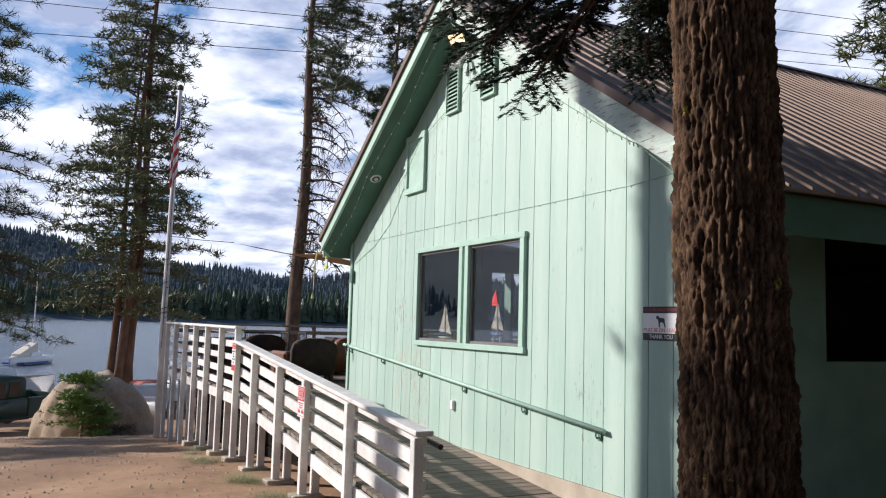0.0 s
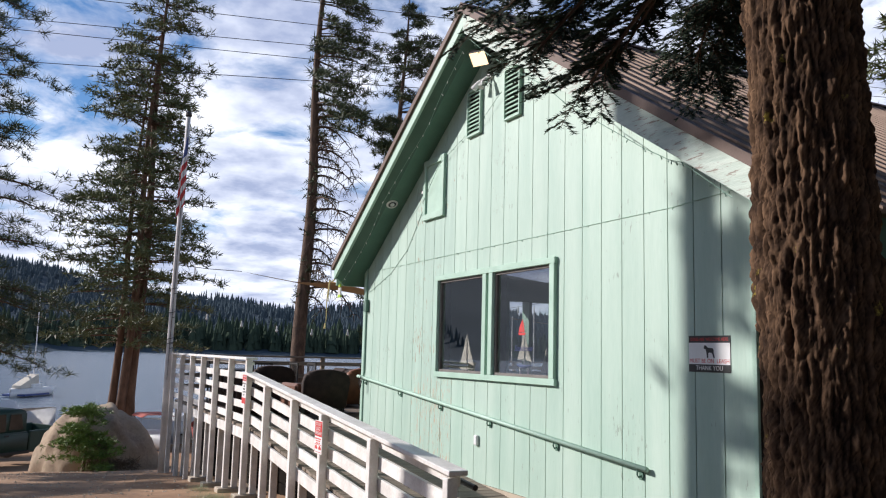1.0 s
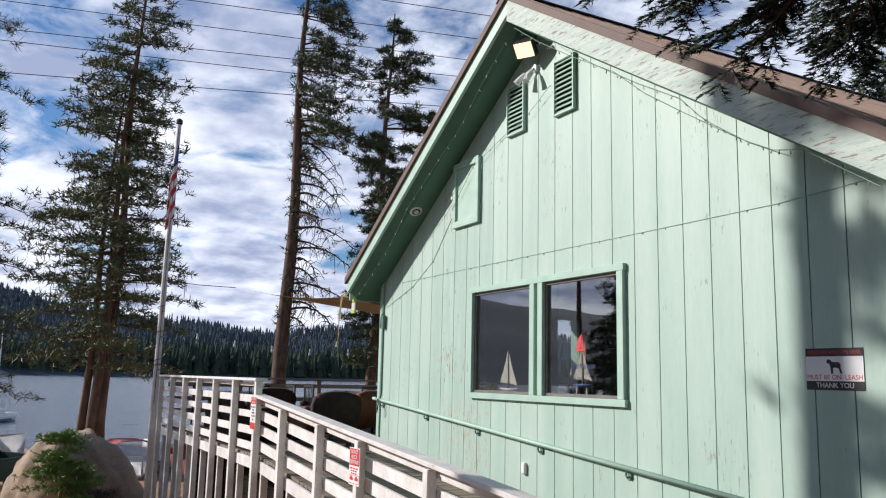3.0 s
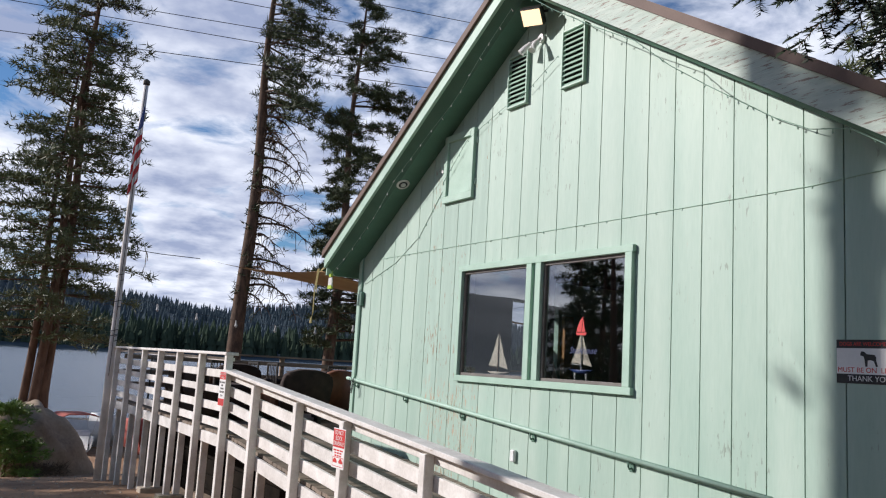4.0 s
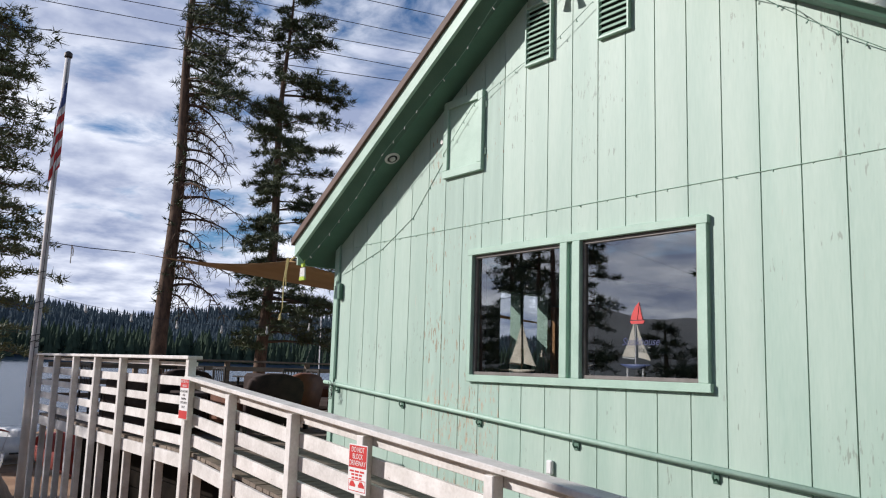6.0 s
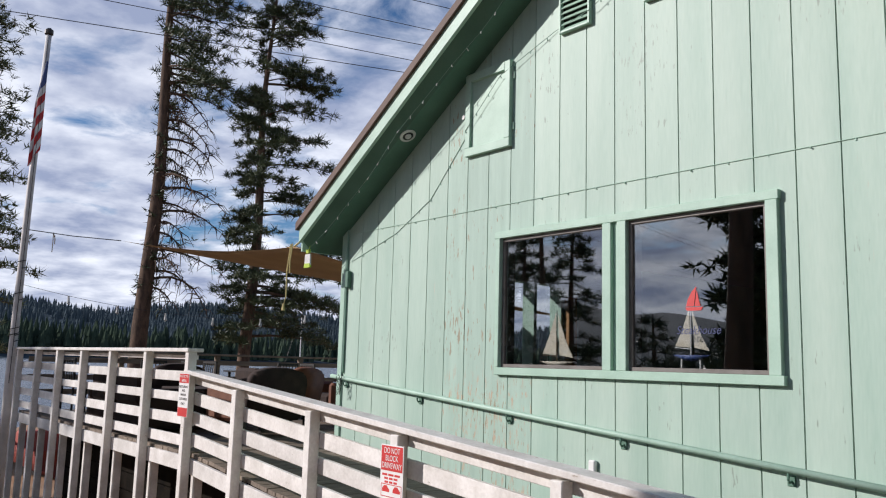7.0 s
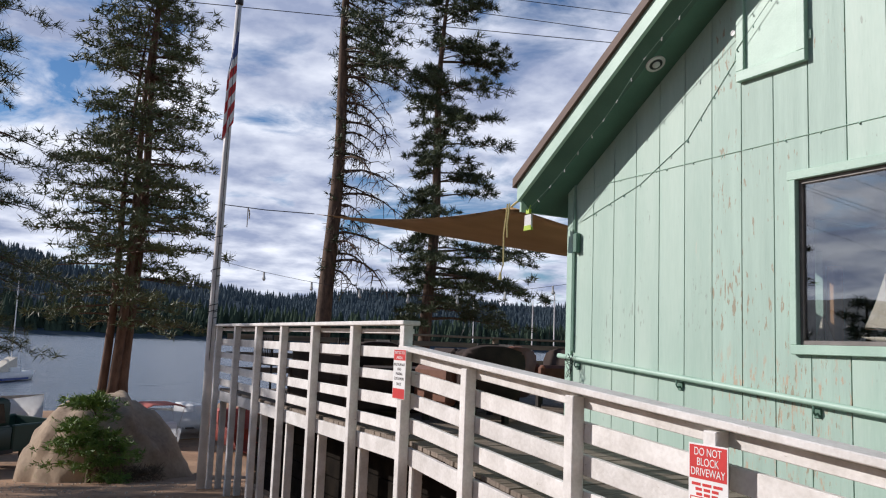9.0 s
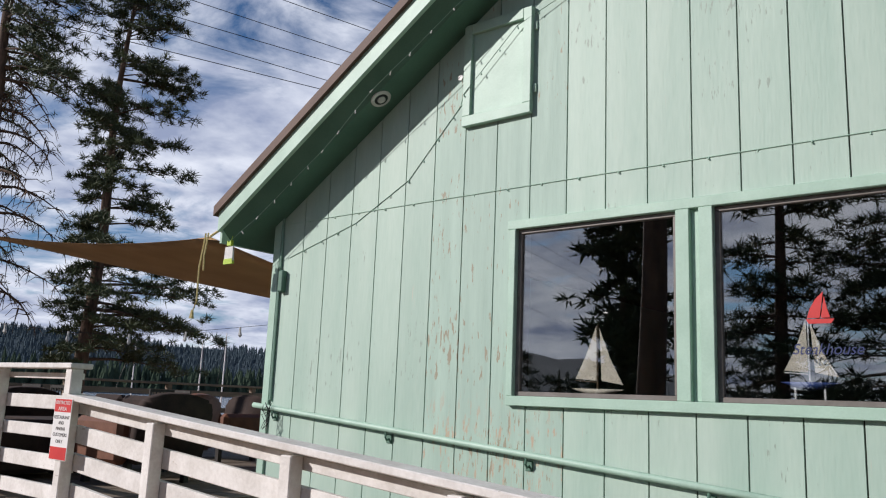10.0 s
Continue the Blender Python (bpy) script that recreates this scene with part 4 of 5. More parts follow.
def spray(rnd, tw, verts, faces, p, d, length, depth=0):
    """A flat fir spray: a twig with side twigs, all set with short needles."""
    n = max(int(length / 0.045), 3)
    side = d.cross(Vector((0, 0, 1)))
    if side.length < 0.1:
        side = Vector((1, 0, 0))
    side.normalize()
    q = p.copy()
    pts = [q.copy()]
    for i in range(n):
        d = (d + Vector((rnd.gauss(0, .05), rnd.gauss(0, .05), rnd.gauss(-0.035, .04)))).normalized()
        q = q + d * length / n
        pts.append(q.copy())
        for sgn in (-1, 1):
            for _ in range(5):
                nd = (side * sgn * rnd.uniform(0.6, 1.0) + d * rnd.uniform(0.3, 0.9) + Vector((0, 0, rnd.uniform(-0.1, 0.45)))).normalized()
                w = nd.cross(d).normalized() * 0.0056
                b = q + d * rnd.uniform(-0.02, 0.02)
                o = len(verts)
                verts += [b - w, b + w, b + nd * rnd.uniform(0.030, 0.050)]
                faces.append((o, o + 1, o + 2))
        if depth < 2 and i > 0 and i % 2 == 0:
            for sgn in (-1, 1):
                if rnd.random() < 0.85:
                    spray(rnd, tw, verts, faces, q, (d * 0.75 + side * sgn * rnd.uniform(0.5, 0.9) + Vector((0, 0, rnd.uniform(-0.15, 0.05)))).normalized(),
                          length * (0.5 - 0.28 * i / n) * rnd.uniform(0.7, 1.1), depth + 1)
    tube(tw, pts, [0.007 * (1 - 0.8 * i / n) / (1 + depth) + 0.0012 for i in range(n + 1)], 3, False)


rnd = random.Random(77)
limbs, verts, faces = bmesh.new(), [], []
fir_at = Vector((FX, FY, FZ))
# each limb: height on the trunk, azimuth, length out, tip height
FIR_LIMBS = [(4.4, 203, 1.25, 3.52), (4.55, 210, 1.5, 3.72), (4.7, 216, 1.6, 3.95), (4.65, 206, 1.35, 3.9), (4.5, 198, 1.1, 3.7),
             (4.45, 150, 2.0, 3.92), (4.5, 157, 1.6, 3.95), (4.7, 146, 1.8, 4.15),
             (4.6, 240, 0.9, 4.2), (4.5, 20, 1.0, 4.1), (4.9, 60, 1.5, 4.3), (4.8, 100, 1.8, 4.3)]
for z, az, L, tz in FIR_LIMBS:
    d = Vector((math.cos(radians(az)), math.sin(radians(az)), 0))
    p0, p3 = Vector((-0.1, -0.06, z - FZ)), Vector((0, 0, tz - FZ)) + d * L
    pts = [p0, p0.lerp(p3, 0.35) + Vector((0, 0, 0.12)), p0.lerp(p3, 0.7) + Vector((0, 0, 0.1)), p3]
    tube(limbs, pts, [0.028, 0.02, 0.013, 0.006], 6, False)
    for i in range(int(L * 12)):
        f = 0.3 + 0.7 * (i + rnd.random()) / (L * 12)
        k = min(int(f * 3), 2)
        p = pts[k].lerp(pts[k + 1], f * 3 - k)
        for sgn in (-1, 1):
            side = Vector((-d.y, d.x, 0)) * sgn
            spray(rnd, limbs, verts, faces, p, (d * 0.8 + side * rnd.uniform(0.2, 1.0) + Vector((0, 0, rnd.uniform(-0.5, -0.1)))).normalized(), rnd.uniform(0.22, 0.42), 1)
tagged(part("branchwork", limbs, BARK_FAR, fir), kind="stuff")
solid([tuple(v) for v in verts], faces, "foliage", NEEDLE_FIR, fir)
# crown above, out of view but shading trunk and roof
verts, faces = [], []
for _ in range(900):
    z = rnd.uniform(5.6, 13)
    a, r = rnd.random() * math.tau, rnd.uniform(0.2, 1) * 2.2 * (1.25 - z / 13)
    clump_mesh(rnd, Vector((r * math.cos(a) - 0.2, r * math.sin(a) - 0.1, z)), 0.35, 12, 0.03, verts, faces)
solid([tuple(v) for v in verts], faces, "crown", NEEDLE_FIR, fir)

# ---- boulder, young fir bush and grass ----
BX, BY = -11.6, -2.7
bz = land(BX, BY)
bm = bmesh.new()
bmesh.ops.create_icosphere(bm, subdivisions=5, radius=1.0)
for v in bm.verts:
    d = v.co.normalized()
    n = noise.fractal(d * 1.3 + Vector((4, 2, 9)), 0.8, 2.0, 5)
    r = 1 + 0.10 * n + 0.02 * noise.noise(d * 9)
    z = (abs(d.z) ** 0.72) * (0.98 if d.z > 0 else -0.4)
    v.co = Vector((d.x * 1.5 * r, d.y * 1.62 * r * (1.08 - 0.14 * d.z) - 0.1, z * 1.78 * r))
    over = v.co.y - 0.05                                # the side towards the deck slopes away in a cleft shoulder
    if over > 0 and d.z > 0:
        v.co.z -= 0.13 + 0.55 * over + 0.12 * noise.noise(v.co * 1.4)
        v.co.z = max(v.co.z, -0.2)
    if abs(over) < 0.12 and d.z > 0.3:
        v.co.z -= 0.05 * (1 - abs(over) / 0.12)
boulder = smooth(part("boulder", bm, ROCK))
boulder.location = (BX, BY, bz)
tagged(boulder, "large tan granite boulder with mossy lichen patches", "boulder")
bush = empty("young_fir", "bright green young fir growing against the boulder", "bush", (BX + 1.62, BY - 0.75, land(BX + 1.6, BY - 0.75)))
verts, faces, tw = [], [], bmesh.new()
rnd = random.Random(9)
tube(tw, [(0, 0, 0), (-0.05, 0.05, 0.8), (-0.2, 0.05, 1.6)], [0.05, 0.03, 0.01], 6)
for i in range(46):
    z = rnd.uniform(0.15, 1.55)
    a = rnd.uniform(-1.9, 1.9)
    L = (1.05 - 0.45 * z) * rnd.uniform(0.6, 1.15)
    d = Vector((math.cos(a), math.sin(a), rnd.uniform(-0.1, 0.2)))
    p0 = Vector((-0.08 * z, 0.03, z))
    p1 = p0 + d * L
    tube(tw, [p0, p0.lerp(p1, 0.5) + Vector((0, 0, 0.05)), p1], [0.012, 0.009, 0.004], 4, False)
    for c in range(14):
        q = p0.lerp(p1, 0.25 + 0.75 * c / 14) + Vector((rnd.gauss(0, .09), rnd.gauss(0, .09), rnd.gauss(0.02, .03)))
        clump_mesh(rnd, q, 0.13, 12, 0.012, verts, faces, 0.1, d)
part("stem", tw, DRY_TWIG, bush)
solid([tuple(v) for v in verts], faces, "leaves", BUSH_LEAF, bush)
verts, faces = [], []
for _ in range(160):
    q = Vector((BX + 1.75 + rnd.uniform(-0.15, 0.3), BY + rnd.uniform(-0.6, 0.5), 0))
    q.z = land(q.x, q.y) + rnd.uniform(0.03, 0.25)
    clump_mesh(rnd, q, 0.16, 9, 0.006, verts, faces)
tagged(solid([tuple(v) for v in verts], faces, "dry_brush", DRY_TWIG), "tangle of dry twigs at the boulder's foot", "brush", kind="stuff")
verts, faces = [], []
for cx, cy, r, n in ((2.3, -2.25, 0.35, 500), (0.0, -2.3, 0.4, 500), (3.6, -2.2, 0.3, 300), (-1.6, -2.2, 0.25, 200)):
    for _ in range(n):
        x, y = cx + rnd.gauss(0, r * 0.6), cy + rnd.gauss(0, r * 0.4)
        z = land(x, y)
        h = rnd.uniform(0.05, 0.16)
        a = rnd.random() * math.tau
        o = len(verts)
        verts += [(x - 0.004, y, z - 0.01), (x + 0.004, y, z - 0.01), (x + 0.05 * math.cos(a), y + 0.05 * math.sin(a), z + h)]
        faces.append((o, o + 1, o + 2))
tagged(solid(verts, faces, "grass", GRASS_MAT), "thin green grass tufts beside the ramp posts", "grass", kind="stuff")
verts, faces = [], []
for _ in range(1500):
    x, y = rnd.uniform(-12, 5), rnd.uniform(-8, -2.1)
    z, r = land(x, y), rnd.uniform(0.008, 0.035)
    o = len(verts)
    verts += [(x + r * math.cos(k * 1.57 + x), y + r * math.sin(k * 1.57 + x), z - 0.004) for k in range(4)] + [(x, y, z + r * 0.7)]
    faces += [(o, o + 1, o + 4), (o + 1, o + 2, o + 4), (o + 2, o + 3, o + 4), (o + 3, o, o + 4)]
tagged(solid(verts, faces, "pebbles", CONCRETE), "scattered pale pebbles on the dirt", "gravel", kind="stuff")


# ---- things on the gable wall ----
def louvre_vent(x, z0, z1, w, label):
    v = empty("gable_vent", label, "vent", (x, 0, z0), "gable vents")
    h = z1 - z0
    part("backing", box(bmesh.new(), 0.01, w - 0.01, -0.008, -0.0045, 0.01, h - 0.01), BLACK, v)
    for nm, b in (("frame_side", (0, 0.022, 0, h)), ("frame_side", (w - 0.022, w, 0, h)), ("frame_end", (0.022, w - 0.022, 0, 0.022)), ("frame_end", (0.022, w - 0.022, h - 0.022, h))):
        part(nm, box(bmesh.new(), b[0], b[1], -0.05, -0.0045, b[2], b[3], 0.003), GREEN_TRIM, v)
    n = 11
    for i in range(n):
        z = 0.04 + (h - 0.08) * i / (n - 1)
        bm = bmesh.new()
        prism(bm, ((-0.048, z - 0.022), (-0.044, z - 0.026), (-0.010, z + 0.014), (-0.014, z + 0.018)), "x", 0.022, w - 0.022)
        part("slat", bm, GREEN_TRIM, v)
    return v


louvre_vent(3.365, 4.712, 5.32, 0.355, "mint green louvred gable vent beside the flood lamp")
louvre_vent(4.29, 4.708, 5.335, 0.355, "mint green louvred gable vent beside the flood lamp")

hatch = empty("wall_hatch", "small mint green hatch door with hinges and a latch", "hatch", (2.107, 0, 3.802))
part("panel", box(bmesh.new(), 0.07, 0.58, -0.022, -0.0045, 0.07, 0.78), GREEN_TRIM, hatch)
for nm, b in (("frame_board", (0, 0.64, 0, 0.085)), ("frame_board", (0.0, 0.075, 0.085, 0.85)), ("frame_board", (0.565, 0.64, 0.085, 0.85)), ("frame_board", (0.075, 0.565, 0.765, 0.85))):
    part(nm, box(bmesh.new(), b[0], b[1], -0.052, -0.0045, b[2], b[3], 0.004), GREEN_TRIM, hatch)
for z in (0.16, 0.66):
    part("hinge", box(bmesh.new(), 0.642, 0.668, -0.02, -0.0045, z, z + 0.07, 0.003), GREEN_TRIM, hatch)
bm = bmesh.new()
tube(bm, [(-0.03, -0.004, 0.42), (-0.03, -0.03, 0.42), (-0.03, -0.05, 0.42)], [0.03, 0.016, 0.024], 8)
part("latch", bm, METAL, hatch)

flood = empty("flood_lamp", "square flood lamp with a warm glowing face under the ridge", "lamp", (3.98, -0.1, 5.57))
t = pose(0, -0.1, 0, 42, 0, 30)
part("housing", box(bmesh.new(), -0.12, 0.12, -0.05, 0.05, -0.1, 0.1, 0.012, t), DARK_METAL, flood)
part("lit_face", box(bmesh.new(), -0.105, 0.105, -0.058, -0.051, -0.085, 0.085, 0.0, t), FLOOD_LIT, flood, "warm lit glass face")
bm = bmesh.new()
tube(bm, [(0, 0.095, 0.12), (0, 0.05, 0.1), (0, -0.06, 0.02)], 0.016, 6)
part("arm", bm, DARK_METAL, flood)

spot = empty("twin_spotlight", "twin-headed white security spotlight on a round base", "lamp", (3.915, 0, 5.39))
bm = bmesh.new()
tube(bm, [(0, -0.0045, 0), (0, -0.04, 0)], 0.05, 10)
part("base", bm, WHITE, spot)
for sx, dz in ((-0.16, -0.13), (0.03, -0.15)):
    bm = bmesh.new()
    tube(bm, [(0, -0.04, 0), (sx * 0.6, -0.1, dz * 0.45)], 0.012, 6)
    tube(bm, [(sx * 0.55, -0.1, dz * 0.4), (sx * 0.8, -0.14, dz * 0.8), (sx, -0.17, dz * 1.25)], [0.022, 0.03, 0.042], 10)
    part("head", bm, WHITE, spot)

slope_up = math.atan(SLOPE)
down = empty("soffit_light", "round recessed soffit light with a pale trim ring", "lamp", (1.35, -0.20, under_roof(1.35) - 0.124))
down.rotation_euler = (0, -slope_up, 0)
bm = bmesh.new()
tube(bm, [(0, 0, -0.010), (0, 0, 0.0)], [0.085, 0.09], 20)
part("trim_ring", bm, METAL, down)
# flat black disc: the shade inside the fitting is put in as colour
bm = bmesh.new()
tube(bm, [(0, 0, -0.0125), (0, 0, -0.0102)], [0.058, 0.06], 18)
part("recess_dark_disc", bm, BLACK, down)
bm = bmesh.new()
tube(bm, [(0, 0, -0.03), (0, 0, -0.022), (0, 0, -0.0127)], [0.02, 0.034, 0.036], 14)
part("bulb", bm, BULB, down)

outlet = part("outlet_box", box(bmesh.new(), 3.715, 3.785, -0.045, -0.0045, 0.895, 1.015, 0.01), WHITE)
tagged(outlet, "white weatherproof outlet box on the siding", "outlet")
corner_box = part("conduit", tube(bmesh.new(), [(-0.005, -0.02, 3.3), (-0.005, -0.02, 2.75), (-0.005, -0.02, 1.62)], 0.013, 6), GREEN_SHADE)
tagged(corner_box, "dark cable conduit beside the corner board", "conduit")
bm = bmesh.new()
box(bm, 0.015, 0.085, -0.06, -0.0045, 2.6, 2.8, 0.01)
tagged(part("junction_box", bm, GREEN_DARK), "green painted junction box near the corner", "box")


def garland(name, label, pts, drop=0.035, every=0.16, sag=0.0, bulb=(0.004, 0.007), mat=GREEN_SHADE, bulb_mat=BULB, spread=1.0):
    """A string of lights: a thin wire through the points with small bulbs."""
    pts = [Vector(p) for p in pts]
    fine = []
    for a, b in zip(pts, pts[1:]):
        n = max(int((b - a).length / 0.1), 2)
        for i in range(n):
            f = i / n
            fine.append(a.lerp(b, f) - Vector((0, 0, sag * 4 * f * (1 - f))))
    fine.append(pts[-1])
    g = empty(name, label, "string lights", fine[0])
    bm = bmesh.new()
    tube(bm, [p - fine[0] for p in fine], 0.0034, 4)
    part("wire", bm, mat, g)
    run, mesh = 0.0, None
    for a, b in zip(fine, fine[1:]):
        run += (b - a).length
        if run > every:
            run = 0.0
            if mesh is None:
                bm = bmesh.new()
                tube(bm, [(0, 0, 0), (0, 0, -drop * 0.4), (0, 0, -drop * 0.8), (0, 0, -drop)], [bulb[0], bulb[0], bulb[1], bulb[0] * 0.6], 6)
                o = part("bulb", bm, bulb_mat, g)
                mesh = o.data
            else:
                o = new("bulb", mesh)
                o.parent = g
            o.location = b - fine[0]
            o.rotation_euler = (random.uniform(-.6, .6) * spread, random.uniform(-.6, .6) * spread, 0)
    return g


garland("string_lights", "pale green string of small lights stretched across the siding", [(0.05, -0.008, 3.245), (2.43, -0.008, 3.25), (5.3, -0.008, 3.25), (7.1, -0.008, 3.255), (7.95, -0.008, 3.30)], 0.02, 0.3, mat=GREEN_TRIM, bulb_mat=GREEN_TRIM)
garland("string_lights", "dark string of small lights climbing to the gable vents", [(0.10, -0.008, 2.92), (0.95, -0.008, 3.16), (1.54, -0.008, 3.46), (2.06, -0.008, 4.0), (2.12, -0.056, 4.07), (2.62, -0.056, 4.52), (3.3, -0.02, 4.77), (3.75, -0.055, 4.83), (4.25, -0.055, 5.08)], 0.03, 0.17, bulb_mat=GREEN_SHADE)
garland("string_lights", "string of small lights under the green rake soffit", [(x, -0.33 + 0.03 * math.sin(x * 3), under_roof(x) - 0.15 - 0.012 * math.cos(x * 7)) for x in np.arange(-0.4, 3.95, 0.2)], 0.035, 0.2, mat=GREEN_SHADE)
garland("string_lights", "string of small lights drooping below the peeling rake board", [(4.05, -0.40, 5.74), (4.6, -0.455, 5.36), (5.2, -0.46, 4.98), (5.75, -0.455, 4.66), (6.05, -0.36, 4.38), (6.3, -0.2, 4.18), (6.8, -0.06, 3.83), (7.12, -0.06, 3.66), (7.6, -0.36, 3.5), (8.2, -0.455, 3.11)], 0.035, 0.17, bulb_mat=GREEN_SHADE)
bm = bmesh.new()
rnd = random.Random(4)
for _ in range(6):
    tube(bm, [(0.05 + rnd.uniform(-.05, .06), -0.1 + rnd.uniform(-.02, .02), 1.58 - 0.05 * k + rnd.uniform(-.02, .02)) for k in range(5)], 0.004, 4)
tagged(part("wire_tangle", bm, BLACK), "tangle of dark wire hanging from the handrail end", "wire")
bag = empty("hanging_bag", "clear fly-trap bag with lime green label hanging from the eave", "bag", (-0.31, -0.38, 3.01))
bag.scale = (0.75, 0.75, 0.75)
bm = bmesh.new()
prism(bm, ((-0.075, -0.02), (0.075, -0.02), (0.085, -0.22), (-0.085, -0.22)), "y", -0.012, 0.012)
part("pouch", bm, BULB, bag)
bm = bmesh.new()
prism(bm, ((-0.08, -0.17), (0.08, -0.17), (0.09, -0.235), (-0.09, -0.235)), "y", -0.017, 0.017)
part("liquid_label", bm, LIME, bag)
bm = bmesh.new()
prism(bm, ((-0.035, 0.06), (0.0, 0.03), (0.035, 0.06), (0.04, -0.005), (-0.04, -0.005)), "y", -0.02, 0.02)
tube(bm, [(0, 0, 0.03), (0.0, 0.03, 0.12)], 0.004, 4)
part("cap", bm, LIME, bag)


# ---- signs ----
def lettering(parent, text, size, x, z, y, mat, stretch=1.0, lean=0.0):
    """Flat raised letters facing the parking ground, centred at x."""
    cu = bpy.data.curves.new("lettering", "FONT")
    cu.body, cu.size, cu.align_x, cu.align_y, cu.extrude, cu.shear = text, size, "CENTER", "CENTER", 0.0006, lean
    tmp = new("lettering", cu)
    bpy.context.view_layer.update()
    me = bpy.data.meshes.new_from_object(tmp.evaluated_get(bpy.context.evaluated_depsgraph_get()))
    bpy.data.objects.remove(tmp)
    me.materials.append(mat)
    o = new("lettering", me)
    o.parent = parent
    o.location, o.rotation_euler, o.scale = (x, y, z), (radians(90), 0, 0), (stretch, 1, 1)
    return o


def sheet(parent, name, x0, x1, z0, z1, y, mat, thick=0.003, bevel=0.0):
    return part(name, box(bmesh.new(), x0, x1, y - thick, y, z0, z1, bevel), mat, parent)


dog_sign = empty("leash_sign", "black and white sign asking for leashed dogs", "sign", (7.498, -0.0045, 2.01))
sheet(dog_sign, "plate", -0.225, 0.225, -0.145, 0.145, 0, BLACK, 0.004, 0.001)
sheet(dog_sign, "white_panel", -0.222, 0.222, -0.083, 0.088, -0.0042, WHITE, 0.0015)
lettering(dog_sign, "MUST BE ON  LEASH", 0.047, 0, -0.057, -0.0062, RED, 1.0)
lettering(dog_sign, "THANK YOU", 0.05, 0, -0.113, -0.0048, WHITE, 1.0)
lettering(dog_sign, "DOGS ARE WELCOME HERE", 0.036, 0, 0.115, -0.0048, RED, 0.9)
bm = bmesh.new()
prism(bm, ((-0.055, 0.052), (-0.048, 0.068), (-0.03, 0.066), (-0.012, 0.05), (0.04, 0.046), (0.052, 0.03), (0.05, 0.012), (0.062, -0.03), (0.05, -0.032), (0.035, 0.005), (0.012, 0.012), (-0.006, 0.008),
           (-0.008, -0.032), (-0.022, -0.032), (-0.026, 0.012), (-0.034, 0.036), (-0.054, 0.04)), "y", -0.0072, -0.0059)
part("dog_shape", bm, BLACK, dog_sign)

block_sign = empty("driveway_sign", "red and white driveway sign on a ramp post", "sign", (3.64, FENCE - 0.056, 1.02))
sheet(block_sign, "plate", -0.128, 0.128, -0.178, 0.178, 0, WHITE, 0.003, 0.001)
sheet(block_sign, "red_panel", -0.120, 0.120, 0.008, 0.170, -0.0033, RED, 0.001)
for txt, z in (("DO NOT", 0.138), ("BLOCK", 0.089), ("DRIVEWAY", 0.04)):
    lettering(block_sign, txt, 0.054, 0, z, -0.005, WHITE, 0.82)
for z, a in ((-0.018, 0.105), (-0.042, 0.08), (-0.066, 0.075)):
    for k in range(3):
        x0 = -a + k * 2 * a / 3
        sheet(block_sign, "text_bar", x0, x0 + 2 * a / 3 - 0.012, z - 0.007, z + 0.007, -0.0033, RED, 0.0008)
for x in (-0.06, 0.06):
    bm = bmesh.new()
    prism(bm, ((x - 0.04, -0.13), (x + 0.04, -0.13), (x + 0.042, -0.115), (x + 0.022, -0.1), (x + 0.01, -0.088), (x - 0.02, -0.09), (x - 0.04, -0.112)), "y", -0.0045, -0.0033)
    part("car_shape", bm, RED, block_sign)
for b in ((-0.115, 0.115, -0.162, -0.157), (-0.115, 0.115, -0.083, -0.078), (-0.115, -0.11, -0.157, -0.083), (0.11, 0.115, -0.157, -0.083)):
    sheet(block_sign, "border", *b, -0.0033, RED, 0.0008)

area_sign = empty("area_sign", "red and white restricted area sign on the corner post", "sign", (0.055, FENCE - 0.056, 1.364))
area_sign.scale = (1.4, 1, 0.96)
sheet(area_sign, "plate", -0.09, 0.09, -0.225, 0.225, 0, WHITE, 0.003, 0.001)
sheet(area_sign, "red_panel", -0.085, 0.085, 0.125, 0.22, -0.0033, RED, 0.001)
sheet(area_sign, "red_panel", -0.085, 0.085, -0.22, -0.13, -0.0033, RED, 0.001)
lettering(area_sign, "RESTRICTED", 0.036, 0, 0.193, -0.005, WHITE, 0.74)
lettering(area_sign, "AREA", 0.04, 0, 0.148, -0.005, WHITE, 0.9)
for txt, z in (("RESTAURANT", 0.085), ("AND", 0.045), ("MARINA", 0.002), ("CUSTOMERS", -0.042), ("ONLY", -0.09)):
    lettering(area_sign, txt, 0.036, 0, z, -0.0038, DARK_METAL, 0.72)


